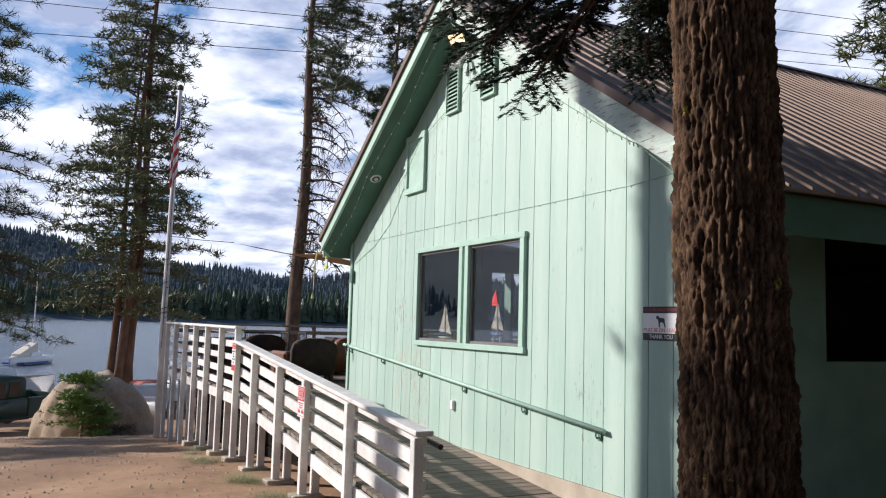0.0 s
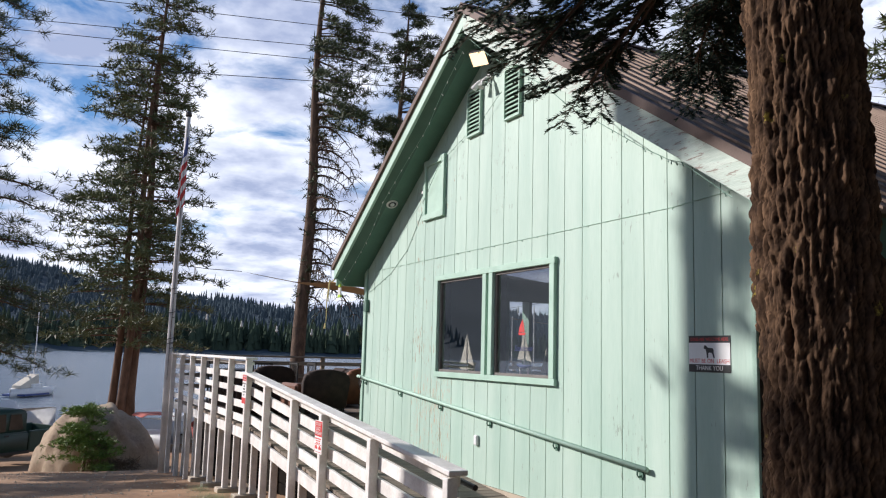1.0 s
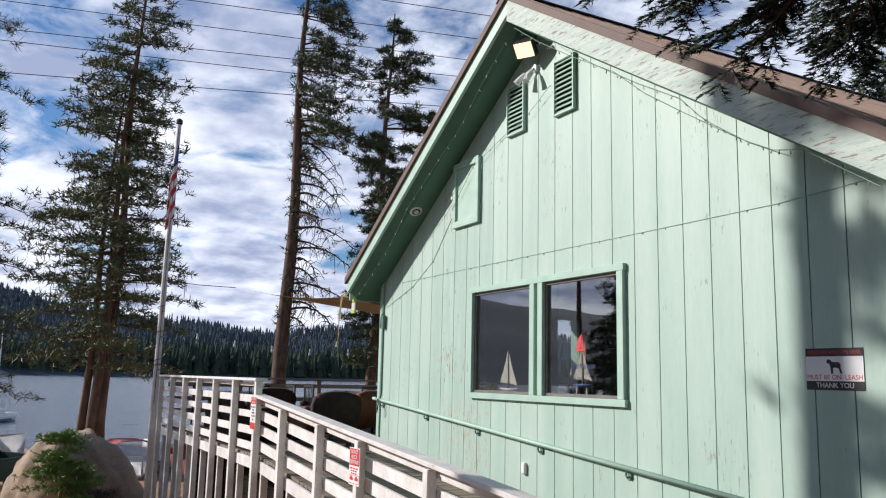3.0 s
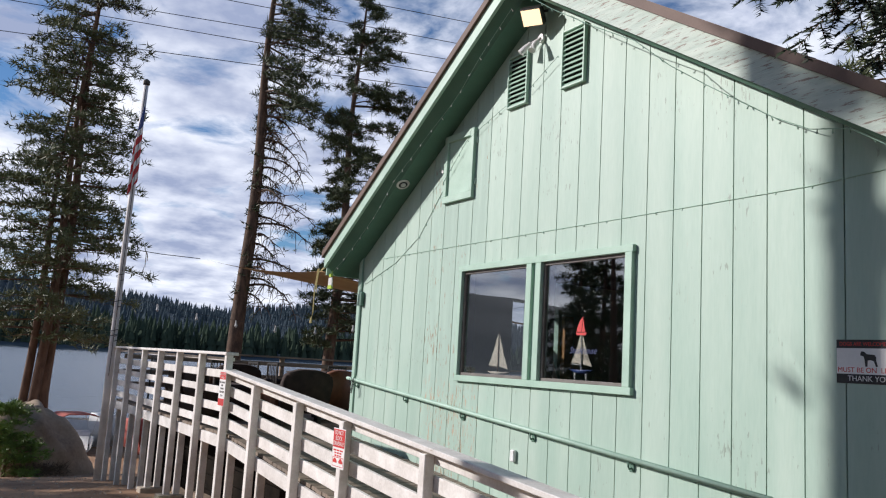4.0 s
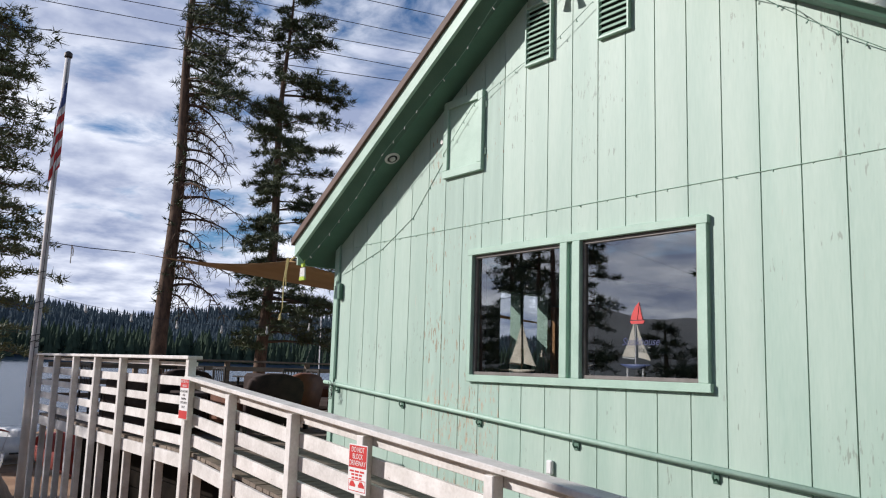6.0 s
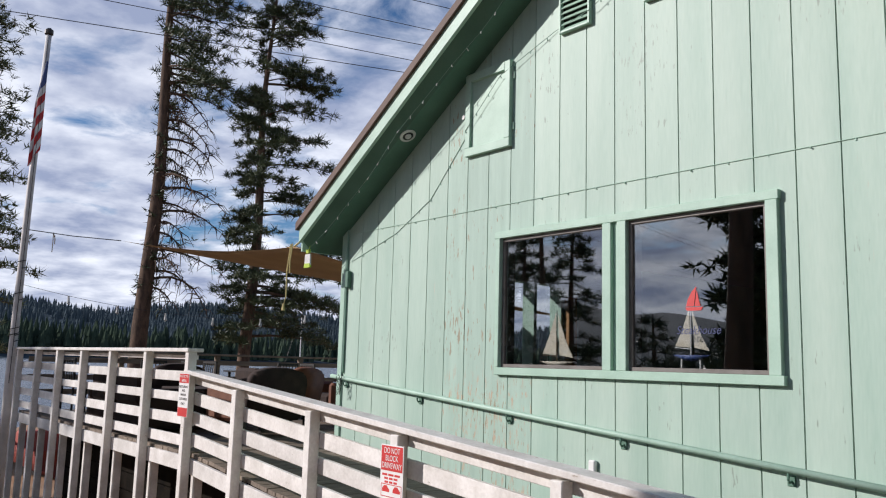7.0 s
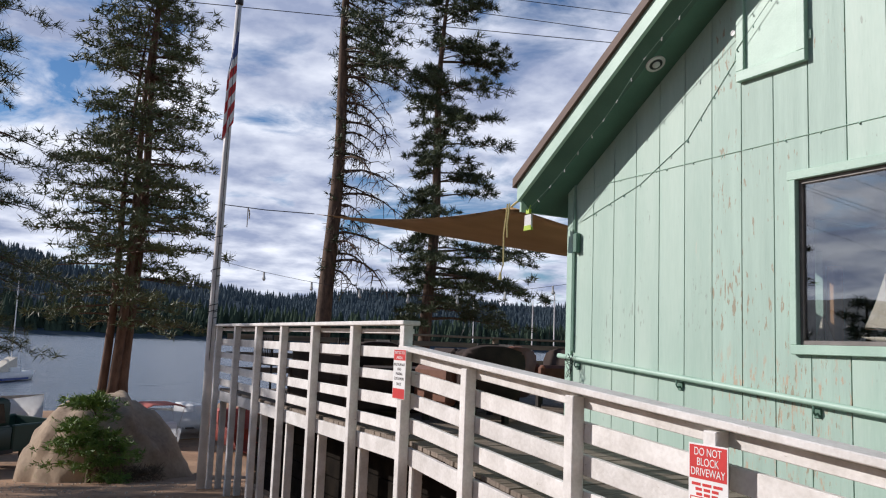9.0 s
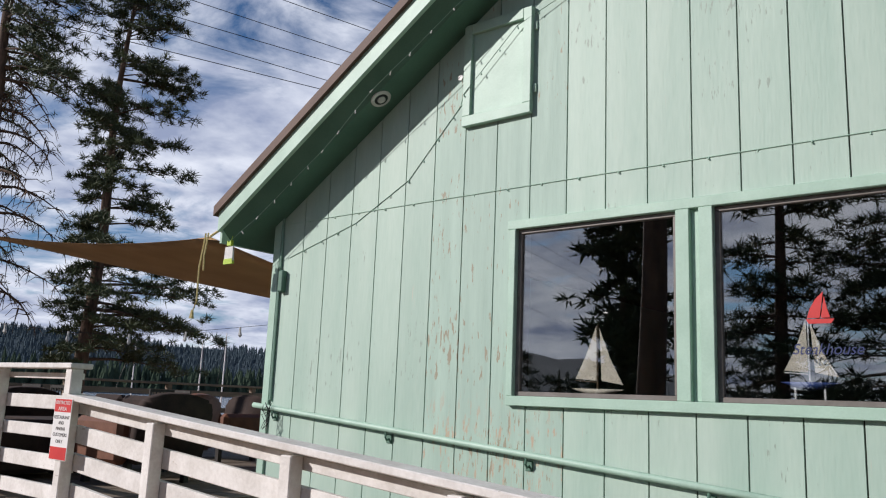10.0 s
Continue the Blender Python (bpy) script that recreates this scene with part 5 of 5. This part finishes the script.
# ---- model boats and the window decal ----
def model_boat(x, y, z, w, h, label, hull_mat, extra=False):
    b = empty("model_sailboat", label, "model boat", (x, y, z), "model boats in the windows")
    bm = bmesh.new()
    n = 9
    rows = []
    for i in range(n):
        u = i / (n - 1) * 2 - 1
        r = max(1 - abs(u) ** 2.4, 0.02) * 0.05
        rows.append([bm.verts.new((u * w * 0.5 * (1.0 if k in (0, 4) else 0.94), r * math.cos(a), -0.045 * (math.sin(a)) * max(1 - u * u, 0.1) + 0.03)) for k, a in enumerate(np.linspace(0, math.pi, 5))])
    for r, s in zip(rows, rows[1:]):
        for k in range(4):
            bm.faces.new((r[k], s[k], s[k + 1], r[k + 1]))
        bm.faces.new((r[4], s[4], s[0], r[0]))
    smooth(part("hull", bm, hull_mat, b))
    bm = bmesh.new()
    tube(bm, [(0, 0, 0.03), (0, 0, h)], [0.006, 0.003], 6)
    tube(bm, [(-0.01, 0, 0.075), (-w * 0.42, 0, 0.085)], 0.004, 5)
    part("mast", bm, WHITE if extra else DRY_TWIG, b)
    for nm, tri in (("mainsail", ((-0.008, 0.085), (-w * 0.42, 0.095), (-w * 0.22, h * 0.55), (-0.012, h * 0.97))), ("jib", ((0.012, h * 0.93), (w * 0.24, h * 0.48), (w * 0.47, 0.06), (0.03, 0.085)))):
        bm = bmesh.new()
        prism(bm, tri, "y", -0.002, 0.002)
        part(nm, bm, SAILCLOTH, b)
    if extra:
        for sx in (-0.08, 0.08):
            part("stand_leg", box(bmesh.new(), sx - 0.005, sx + 0.005, -0.01, 0.01, -0.075, 0.0), WHITE, b)
    return b


ledge = tagged(part("window_ledge", box(bmesh.new(), 2.4, 5.6, 0.165, 0.42, 1.69, 1.722, 0.004), INTERIOR), "brown wooden ledge inside the windows, darkened like the dim room", "ledge", kind="structure")
model_boat(3.24, 0.10, 1.765, 0.40, 0.47, "wooden model sailboat with cream sails on the window ledge", SAILCLOTH)
model_boat(4.59, 0.10, 1.832, 0.33, 0.40, "white model sailboat with rigging on a small stand", BLUE, True)
model_boat(0.42, 3.2, 1.60, 0.46, 0.55, "larger model sailboat with cream sails farther inside", DARK_METAL)
side_table = empty("side_table", "dark wooden side table inside the dining room", "table", (0.5, 3.2, 0.78))
part("tabletop", box(bmesh.new(), -0.3, 0.4, -0.5, 0.5, 0.74, 0.8, 0.005), BARE_WOOD, side_table)
for sx in (-0.26, 0.36):
    for sy in (-0.46, 0.46):
        part("leg", box(bmesh.new(), sx - 0.025, sx + 0.025, sy - 0.025, sy + 0.025, 0, 0.74), BARE_WOOD, side_table)
# inner trim of the deck-side windows, built as one upright piece
post = part("interior_window_trim", box(bmesh.new(), 0.145, 0.24, 3.62, 3.80, 0.78, 2.75, 0.004), material("varnished_wood", (0.35, 0.17, 0.06), (0.5, 0.26, 0.1), 0.4, 3.0, 0.1, (4, 4, 0.5)))
tagged(post, "varnished orange-brown window trim on the deck-side wall, built as a post", "post")
decal = empty("window_decal", "red sail and blue script decal on the glass", "decal", (4.68, 0.009, 2.2))
bm = bmesh.new()
prism(bm, ((-0.075, 0.012), (-0.06, -0.014), (0.06, -0.014), (0.075, 0.012)), "y", -0.001, 0.0)
part("hull_shape", bm, RED, decal)
bm = bmesh.new()
prism(bm, ((-0.068, 0.018), (0.0, 0.018), (0.022, 0.165), (-0.02, 0.125), (-0.052, 0.07)), "y", -0.001, 0.0)
part("sail_shape", bm, RED, decal)
bm = bmesh.new()
prism(bm, ((0.006, 0.018), (0.055, 0.018), (0.04, 0.07), (0.026, 0.14)), "y", -0.001, 0.0)
part("sail_shape", bm, RED, decal)
lettering(decal, "Steakhouse", 0.088, 0.03, -0.16, -0.0005, NAVY, 0.92, 0.3)


# ---- furniture on the deck ----
def armchair(x, y, turn, label, cloth=BROWN_CLOTH, arm=RUST_CLOTH):
    c = empty("armchair", label, "chair", (x, y, DECK), "armchairs on the deck")
    c.rotation_euler = (0, 0, radians(turn))
    part("seat", box(bmesh.new(), -0.36, 0.36, -0.36, 0.34, 0.26, 0.44, 0.05), cloth, c)
    bm = bmesh.new()
    prism(bm, [(-0.40, 0.22), (-0.43, 0.70), (-0.37, 0.82), (-0.15, 0.875), (0.15, 0.875), (0.37, 0.82), (0.43, 0.70), (0.40, 0.22)], "y", -0.08, 0.08)
    bmesh.ops.bevel(bm, geom=bm.edges[:], offset=0.03, segments=2, affect="EDGES")
    bmesh.ops.transform(bm, matrix=pose(0, -0.36, 0, 10, 0, 0), verts=bm.verts[:])
    smooth(part("backrest", bm, cloth, c))
    for s in (-1, 1):
        part("armrest", box(bmesh.new(), s * 0.42 - 0.075, s * 0.42 + 0.075, -0.34, 0.36, 0.2, 0.62, 0.045), arm, c)
        for sy in (-0.3, 0.3):
            part("leg", box(bmesh.new(), s * 0.34 - 0.03, s * 0.34 + 0.03, sy - 0.03, sy + 0.03, 0, 0.26), DARK_METAL, c)
    return c


armchair(-1.55, -0.34, 97, "dark brown high-backed armchair on the deck")
armchair(-2.75, 0.62, 118, "rust-brown leather armchair facing the deck table", RUST_CLOTH)
armchair(-4.3, -0.47, 92, "dark brown armchair facing the deck table")
armchair(-3.6, 2.1, 185, "dark brown armchair near the house wall")
def sofa(x, y, turn):
    c = empty("outdoor_sofa", "low dark brown outdoor sofa with thick cushions", "sofa", (x, y, DECK), "outdoor sofas")
    c.rotation_euler = (0, 0, radians(turn))
    part("base", box(bmesh.new(), -0.85, 0.85, -0.4, 0.4, 0.06, 0.3, 0.02), BROWN_CLOTH, c)
    for sx in (-0.42, 0.42):
        part("seat_cushion", box(bmesh.new(), sx - 0.4, sx + 0.4, -0.26, 0.4, 0.302, 0.46, 0.05), BROWN_CLOTH, c)
        part("back_cushion", box(bmesh.new(), sx - 0.4, sx + 0.4, -0.42, -0.24, 0.34, 0.8, 0.06), BROWN_CLOTH, c)
    for sx in (-0.92, 0.92):
        part("armrest", box(bmesh.new(), sx - 0.08, sx + 0.08, -0.4, 0.4, 0.06, 0.56, 0.04), BROWN_CLOTH, c)
    return c


sofa(-3.1, -1.2, 3)
sofa(-5.3, 1.3, 180)
sofa(-1.3, 2.6, -90)
low_table = empty("low_table", "dark square low table between the armchairs", "table", (-2.9, -0.35, DECK))
part("tabletop", box(bmesh.new(), -0.5, 0.5, -0.5, 0.5, 0.5, 0.55, 0.01), BROWN_CLOTH, low_table)
part("pedestal", box(bmesh.new(), -0.3, 0.3, -0.3, 0.3, 0, 0.5, 0.01), BROWN_CLOTH, low_table)


def patio_table(x, y):
    t = empty("patio_table", "black metal slatted patio table", "table", (x, y, DECK), "patio tables")
    for i in range(8):
        part("slat", box(bmesh.new(), -0.6, 0.6, -0.44 + i * 0.11, -0.44 + i * 0.11 + 0.09, 0.71, 0.735), DARK_METAL, t)
    for sx in (-0.5, 0.5):
        for sy in (-0.36, 0.4):
            part("leg", box(bmesh.new(), sx - 0.02, sx + 0.02, sy - 0.02, sy + 0.02, 0, 0.71), DARK_METAL, t)
    return t


def patio_chair(x, y, turn):
    c = empty("patio_chair", "black metal patio chair with a barred back", "chair", (x, y, DECK), "patio chairs")
    c.rotation_euler = (0, 0, radians(turn))
    part("seat", box(bmesh.new(), -0.23, 0.23, -0.22, 0.22, 0.43, 0.46, 0.005), DARK_METAL, c)
    for sx in (-0.21, 0.21):
        for sy in (-0.2, 0.2):
            part("leg", box(bmesh.new(), sx - 0.013, sx + 0.013, sy - 0.013, sy + 0.013, 0, 0.43 if sy > 0 else 0.88), DARK_METAL, c)
    part("top_bar", box(bmesh.new(), -0.22, 0.22, -0.215, -0.185, 0.86, 0.9), DARK_METAL, c)
    for i in range(6):
        part("back_bar", box(bmesh.new(), -0.165 + i * 0.066 - 0.007, -0.165 + i * 0.066 + 0.007, -0.207, -0.193, 0.46, 0.86), DARK_METAL, c)
    return c


for x, y in ((-6.1, -0.4), (-6.05, 2.0)):
    patio_table(x, y)
    for dx, dy, tn in ((-0.1, -0.75, 0), (0.1, 0.8, 180), (0.85, 0.0, 90)):
        patio_chair(x + dx, y + dy, tn + 8)
for x in (-1.6,):
    patio_chair(x, 1.5, 60)

# added near-black boards put in for the shade below the deck, and stacked lumber
shade_boards = empty("under_deck_shade_boards", "added near-black boards standing for the shade under the deck", "wall", kind="structure")
UNDER_DECK_SHADE = material("under_deck_shade", (0.008, 0.007, 0.006), (0.02, 0.016, 0.012), 0.95, 4.0, 0.4, spec=0.05)
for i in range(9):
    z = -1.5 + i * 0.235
    part("timber", box(bmesh.new(), C_X + 0.1, 3.2 if z < 0.25 else -0.05, -1.18, -1.12, z, z + 0.22, 0.004), UNDER_DECK_SHADE, shade_boards)
part("timber", box(bmesh.new(), C_X + 0.1, C_X + 0.16, -1.11, 8, -1.6, 0.5), UNDER_DECK_SHADE, shade_boards)
for x, y, L, tn in ((-1.2, -1.5, 1.6, 3), (-2.6, -1.55, 1.3, -4), (-5.2, -1.45, 1.8, 2)):
    o = part("lumber", box(bmesh.new(), -L / 2, L / 2, -0.07, 0.07, 0, 0.09, 0.004), BARE_WOOD)
    o.location, o.rotation_euler = (x, y, land(x, y) - 0.01), (0, 0, radians(tn))
    tagged(o, "short brown timber lying under the deck edge", "lumber", "lumber under the deck")

# hanging cafe bulbs between the pole and the house
garland("cafe_lights", "black cafe light cable with hanging clear bulbs over the deck", [(PX, PY, 2.92), (-6.2, 0.3, 2.50), (-5.2, 2.0, 2.50), (-0.35, 6.6, 3.55)], 0.15, 0.8, 0.05, (0.018, 0.032), BLACK, BULB, 0.1)


# ---- pickup truck and boats ----
TX, TY = -15.3, -5.9
tz = land(TX + 0.6, TY)
truck = empty("pickup_truck", "dark green extended-cab pickup truck parked on dirt", "truck", (TX, TY, tz))
truck.rotation_euler, truck.scale = (0, radians(2), radians(44)), (0.93, 0.93, 0.93)
bm = bmesh.new()
prism(bm, ((-2.95, 0.45), (-2.95, 0.86), (-2.75, 0.98), (-1.35, 1.08), (0.95, 1.08), (0.95, 0.42)), "x", -0.92, 0.92)
bmesh.ops.bevel(bm, geom=bm.edges[:], offset=0.05, segments=2, affect="EDGES")
smooth(part("body", bm, TRUCK_GREEN, truck))
bm = bmesh.new()
prism(bm, ((-1.35, 1.06), (-0.75, 1.72), (-0.55, 1.78), (0.75, 1.78), (0.92, 1.68), (0.95, 1.06)), "x", -0.80, 0.80)
bmesh.ops.bevel(bm, geom=bm.edges[:], offset=0.045, segments=2, affect="EDGES")
smooth(part("cab", bm, TRUCK_GREEN, truck))
DARK_GLASS = material("car_glass", (0.015, 0.02, 0.02), (0.03, 0.035, 0.035), 0.08, 4.0, 0.0)
for nm, o in (("door_window", ((-1.12, 1.12), (-0.66, 1.64), (0.06, 1.66), (0.10, 1.12))), ("rear_window", ((0.22, 1.16), (0.24, 1.64), (0.66, 1.64), (0.78, 1.16)))):
    bm = bmesh.new()
    prism(bm, o, "x", 0.802, 0.812)
    part(nm, bm, DARK_GLASS, truck)
bm = bmesh.new()
prism(bm, ((-1.36, 1.12), (-0.80, 1.70), (-0.79, 1.71), (-1.35, 1.13)), "x", -0.7, 0.7)
part("windscreen", bm, DARK_GLASS, truck)
part("bed_side", box(bmesh.new(), 0.80, 0.92, 0.97, 2.75, 0.42, 1.10, 0.03), TRUCK_GREEN, truck)
part("bed_side", box(bmesh.new(), -0.92, -0.80, 0.97, 2.75, 0.42, 1.10, 0.03), TRUCK_GREEN, truck)
part("bed_floor", box(bmesh.new(), -0.79, 0.79, 0.97, 2.75, 0.5, 0.58), BLACK, truck)
part("tailgate", box(bmesh.new(), -0.79, 0.79, 2.69, 2.75, 0.59, 1.08, 0.01), TRUCK_GREEN, truck)
part("sill", box(bmesh.new(), 0.88, 0.94, -1.2, 1.0, 0.40, 0.50, 0.01), BLACK, truck)
part("mirror", box(bmesh.new(), 0.93, 1.1, -1.02, -0.94, 1.14, 1.30, 0.02), BLACK, truck)
part("door_handle", box(bmesh.new(), 0.921, 0.945, -0.02, 0.14, 0.98, 1.03, 0.006), BLACK, truck)
for sx in (-0.82, 0.82):
    for y in (-1.95, 1.75):
        w = part("tyre", tube(bmesh.new(), [(sx - 0.11, y, 0.36), (sx - 0.10, y, 0.36), (sx + 0.10, y, 0.36), (sx + 0.12, y, 0.36)], [0.30, 0.36, 0.36, 0.30], 20), BLACK, truck)
        part("rim", tube(bmesh.new(), [(sx - 0.122, y, 0.36), (sx + 0.126, y, 0.36)], 0.2, 14), METAL, w)


def motorboat(x, y, turn, label, canopy=None, z=None, hull_mat=WHITE, cover=None, length=5.2):
    b = empty("motorboat", label, "boat", (x, y, LAKE if z is None else z))
    b.rotation_euler = (0, 0, radians(turn))
    bm = bmesh.new()
    rows = []
    for i in range(12):
        u = i / 11
        half = 1.05 * (1 - max(u - 0.45, 0) ** 2 * 3.2)
        half = max(half, 0.04)
        keel = -0.35 + 0.55 * max(u - 0.6, 0) ** 2 * 4
        yy = (u - 0.5) * length
        rows.append([bm.verts.new(p) for p in ((-half, yy, 0.6 + 0.25 * u * u), (-half * 0.85, yy, 0.1), (0, yy, keel), (half * 0.85, yy, 0.1), (half, yy, 0.6 + 0.25 * u * u))])
    for r, s in zip(rows, rows[1:]):
        for k in range(4):
            bm.faces.new((r[k], r[k + 1], s[k + 1], s[k]))
    bm.faces.new(rows[0])
    bmesh.ops.solidify(bm, geom=bm.faces[:], thickness=0.04)
    smooth(part("hull", bm, hull_mat, b))
    part("cockpit_floor", box(bmesh.new(), -0.8, 0.8, -length * 0.46, length * 0.2, 0.12, 0.18), DARK_METAL, b)
    part("console", box(bmesh.new(), -0.7, 0.7, 0.2, 0.75, 0.18, 0.95, 0.06), hull_mat, b)
    part("outboard", box(bmesh.new(), -0.18, 0.18, -length / 2 - 0.42, -length / 2 - 0.05, 0.1, 0.95, 0.06), BLACK, b)
    if canopy is not None:
        bm = bmesh.new()
        prism(bm, ((-1.0, 1.78), (-0.7, 1.92), (0.7, 1.92), (1.0, 1.78), (1.0, 1.74), (0.7, 1.87), (-0.7, 1.87), (-1.0, 1.74)), "y", -1.2, 1.0)
        part("canopy", bm, canopy, b, "faded red canvas canopy")
        for sx in (-0.97, 0.97):
            for sy in (-1.1, 0.9):
                part("canopy_pole", tube(bmesh.new(), [(sx, sy * 0.2, 0.6), (sx, sy, 1.76)], 0.015, 5), METAL, b)
    if cover is not None:
        bm = bmesh.new()
        prism(bm, ((-1.06, 0.62), (-0.75, 0.98), (0, 1.12), (0.75, 0.98), (1.06, 0.62)), "y", -length * 0.46, length * 0.24)
        bmesh.ops.bevel(bm, geom=bm.edges[:], offset=0.06, segments=2, affect="EDGES")
        smooth(part("cover", bm, cover, b))
    return b


trailer_boat = motorboat(-20.6, -6.4, 8, "white motorboat under a pale cover on a trailer", z=-1.15, cover=WHITE)
trailer = empty("boat_trailer", "galvanised boat trailer on two wheels", "trailer", (-20.6, -6.4, land(-20.6, -6.4)))
for sx in (-0.6, 0.6):
    part("rail", box(bmesh.new(), sx - 0.04, sx + 0.04, -2.5, 3.2, 0.42, 0.5), METAL, trailer)
    part("wheel", tube(bmesh.new(), [(sx * 1.5 - 0.1, -0.6, 0.31), (sx * 1.5 + 0.1, -0.6, 0.31)], 0.31, 16), BLACK, trailer)
part("axle", box(bmesh.new(), -0.9, 0.9, -0.64, -0.56, 0.28, 0.34), METAL, trailer)
part("bunk", box(bmesh.new(), -0.5, 0.5, -1.8, 1.6, 0.5, 0.56), BARE_WOOD, trailer)
red_boat = motorboat(-21.8, -0.3, -80, "small boat with a faded red canopy pulled ashore", RED_FADED, z=land(-21.8, -0.3) + 0.2)
red_boat.scale = (0.62, 0.62, 0.62)
motorboat(-24.5, 1.6, 200, "white motorboat pulled ashore below the deck", None, z=land(-24.5, 1.6) + 0.33)
skiff = motorboat(-18.5, 1.6, 95, "red rowing skiff pulled up on the bank", None, z=land(-18.5, 1.6) + 0.33, hull_mat=RED_FADED, length=4.0)


def sailboat(x, y, turn, mast, label, cover):
    b = empty("sailboat", label, "boat", (x, y, LAKE), "moored sailboats")
    b.rotation_euler = (0, 0, radians(turn))
    bm = bmesh.new()
    rows = []
    for i in range(12):
        u = i / 11
        half = max(1.05 * math.sin(math.pi * (0.18 + 0.82 * (1 - u))) ** 0.7, 0.03)
        yy = (u - 0.5) * 6.4
        rows.append([bm.verts.new(p) for p in ((-half, yy, 0.72), (-half * 0.8, yy, 0.1), (0, yy, -0.35), (half * 0.8, yy, 0.1), (half, yy, 0.72))])
    for r, s in zip(rows, rows[1:]):
        for k in range(4):
            bm.faces.new((r[k], r[k + 1], s[k + 1], s[k]))
        bm.faces.new((r[4], r[0], s[0], s[4]))
    smooth(part("hull", bm, WHITE, b))
    bm = bmesh.new()
    box(bm, -1.02, 1.02, -2.6, 1.6, 0.1, 0.26)
    part("boot_stripe", bm, BLUE, b)
    part("cabin", box(bmesh.new(), -0.6, 0.6, -0.6, 1.3, 0.72, 1.1, 0.08), WHITE, b)
    part("mast", tube(bmesh.new(), [(0, 0.5, 0.8), (0, 0.45, mast)], [0.065, 0.04], 8), WHITE, b)
    part("boom", tube(bmesh.new(), [(0, 0.5, 1.7), (0, -2.4, 1.75)], 0.045, 6), METAL, b)
    if cover:
        bm = bmesh.new()
        prism(bm, ((0.6, 1.95), (0.4, 1.9), (-2.3, 1.0), (-2.3, 0.75), (0.8, 0.75)), "x", -0.4, 0.4)
        part("boom_tent", bm, SAILCLOTH, b)
    for a in ((0, 3.1, 0.75), (0, -3.1, 0.75), (0.95, 0.3, 0.75), (-0.95, 0.3, 0.75)):
        part("stay", tube(bmesh.new(), [a, (0, 0.46, mast * 0.97)], 0.008, 3), DARK_METAL, b)
    return b


sailboat(-71.0, -4.6, 62, 9.4, "white sailboat moored on the lake with a boom cover", True)
sailboat(-60.3, 33.5, 20, 9.3, "white sailboat moored beyond the deck", False)
sailboat(-46.0, 31.0, 75, 8.0, "white sailboat lying near the shore", False)
sailboat(-47.5, 33.8, 40, 9.0, "white sailboat moored behind the deck", False)

# ---- overhead lines ----
for a, b, z in (((-52, -115.7), (8.1, 131.5), 17.0), ((-48.8, -111.8), (10.7, 130.7), 17.0), ((-44.2, -108.4), (11.7, 130.1), 17.0), ((-57.8, -116), (13.4, 129.4), 16.0),
                ((-54.3, -117.1), (9.0, 130.5), 15.5), ((-63.5, -114.1), (20.8, 126.0), 14.0)):
    bm = bmesh.new()
    n = 24
    tube(bm, [(a[0] + (b[0] - a[0]) * i / n, a[1] + (b[1] - a[1]) * i / n, z + 1.1 * (abs(2 * i / n - 1) ** 2 - 0.15)) for i in range(n + 1)], 0.016, 4)
    tagged(part("power_line", bm, BLACK), "thin black overhead power line", "cable", "overhead power lines")
for x, y, h in ((-54, -117, 19.5), (10, 131, 19.5)):
    p = empty("utility_pole", "brown wooden utility pole carrying power lines", "pole", (x, y, 0))
    part("pole", tube(bmesh.new(), [(0, 0, -3), (0, 0, h)], [0.2, 0.13], 8), BARK_FAR, p)
    part("crossarm", box(bmesh.new(), -11, 13, -0.08, 0.08, 16.4, 16.6), BARK_FAR, p)

# ---- roof vent pipe beside the ridge ----
pipe = empty("roof_vent_pipe", "rusty brown vent pipe on the roof ridge", "pipe", (RIDGE + 0.55, 9.5, under_roof(RIDGE + 0.55) + 0.2))
part("pipe", tube(bmesh.new(), [(0, 0, 0), (0, 0, 0.75)], 0.06, 10), material("rusty_pipe", (0.2, 0.08, 0.04), (0.32, 0.14, 0.07), 0.7, 6.0, 0.2), pipe)
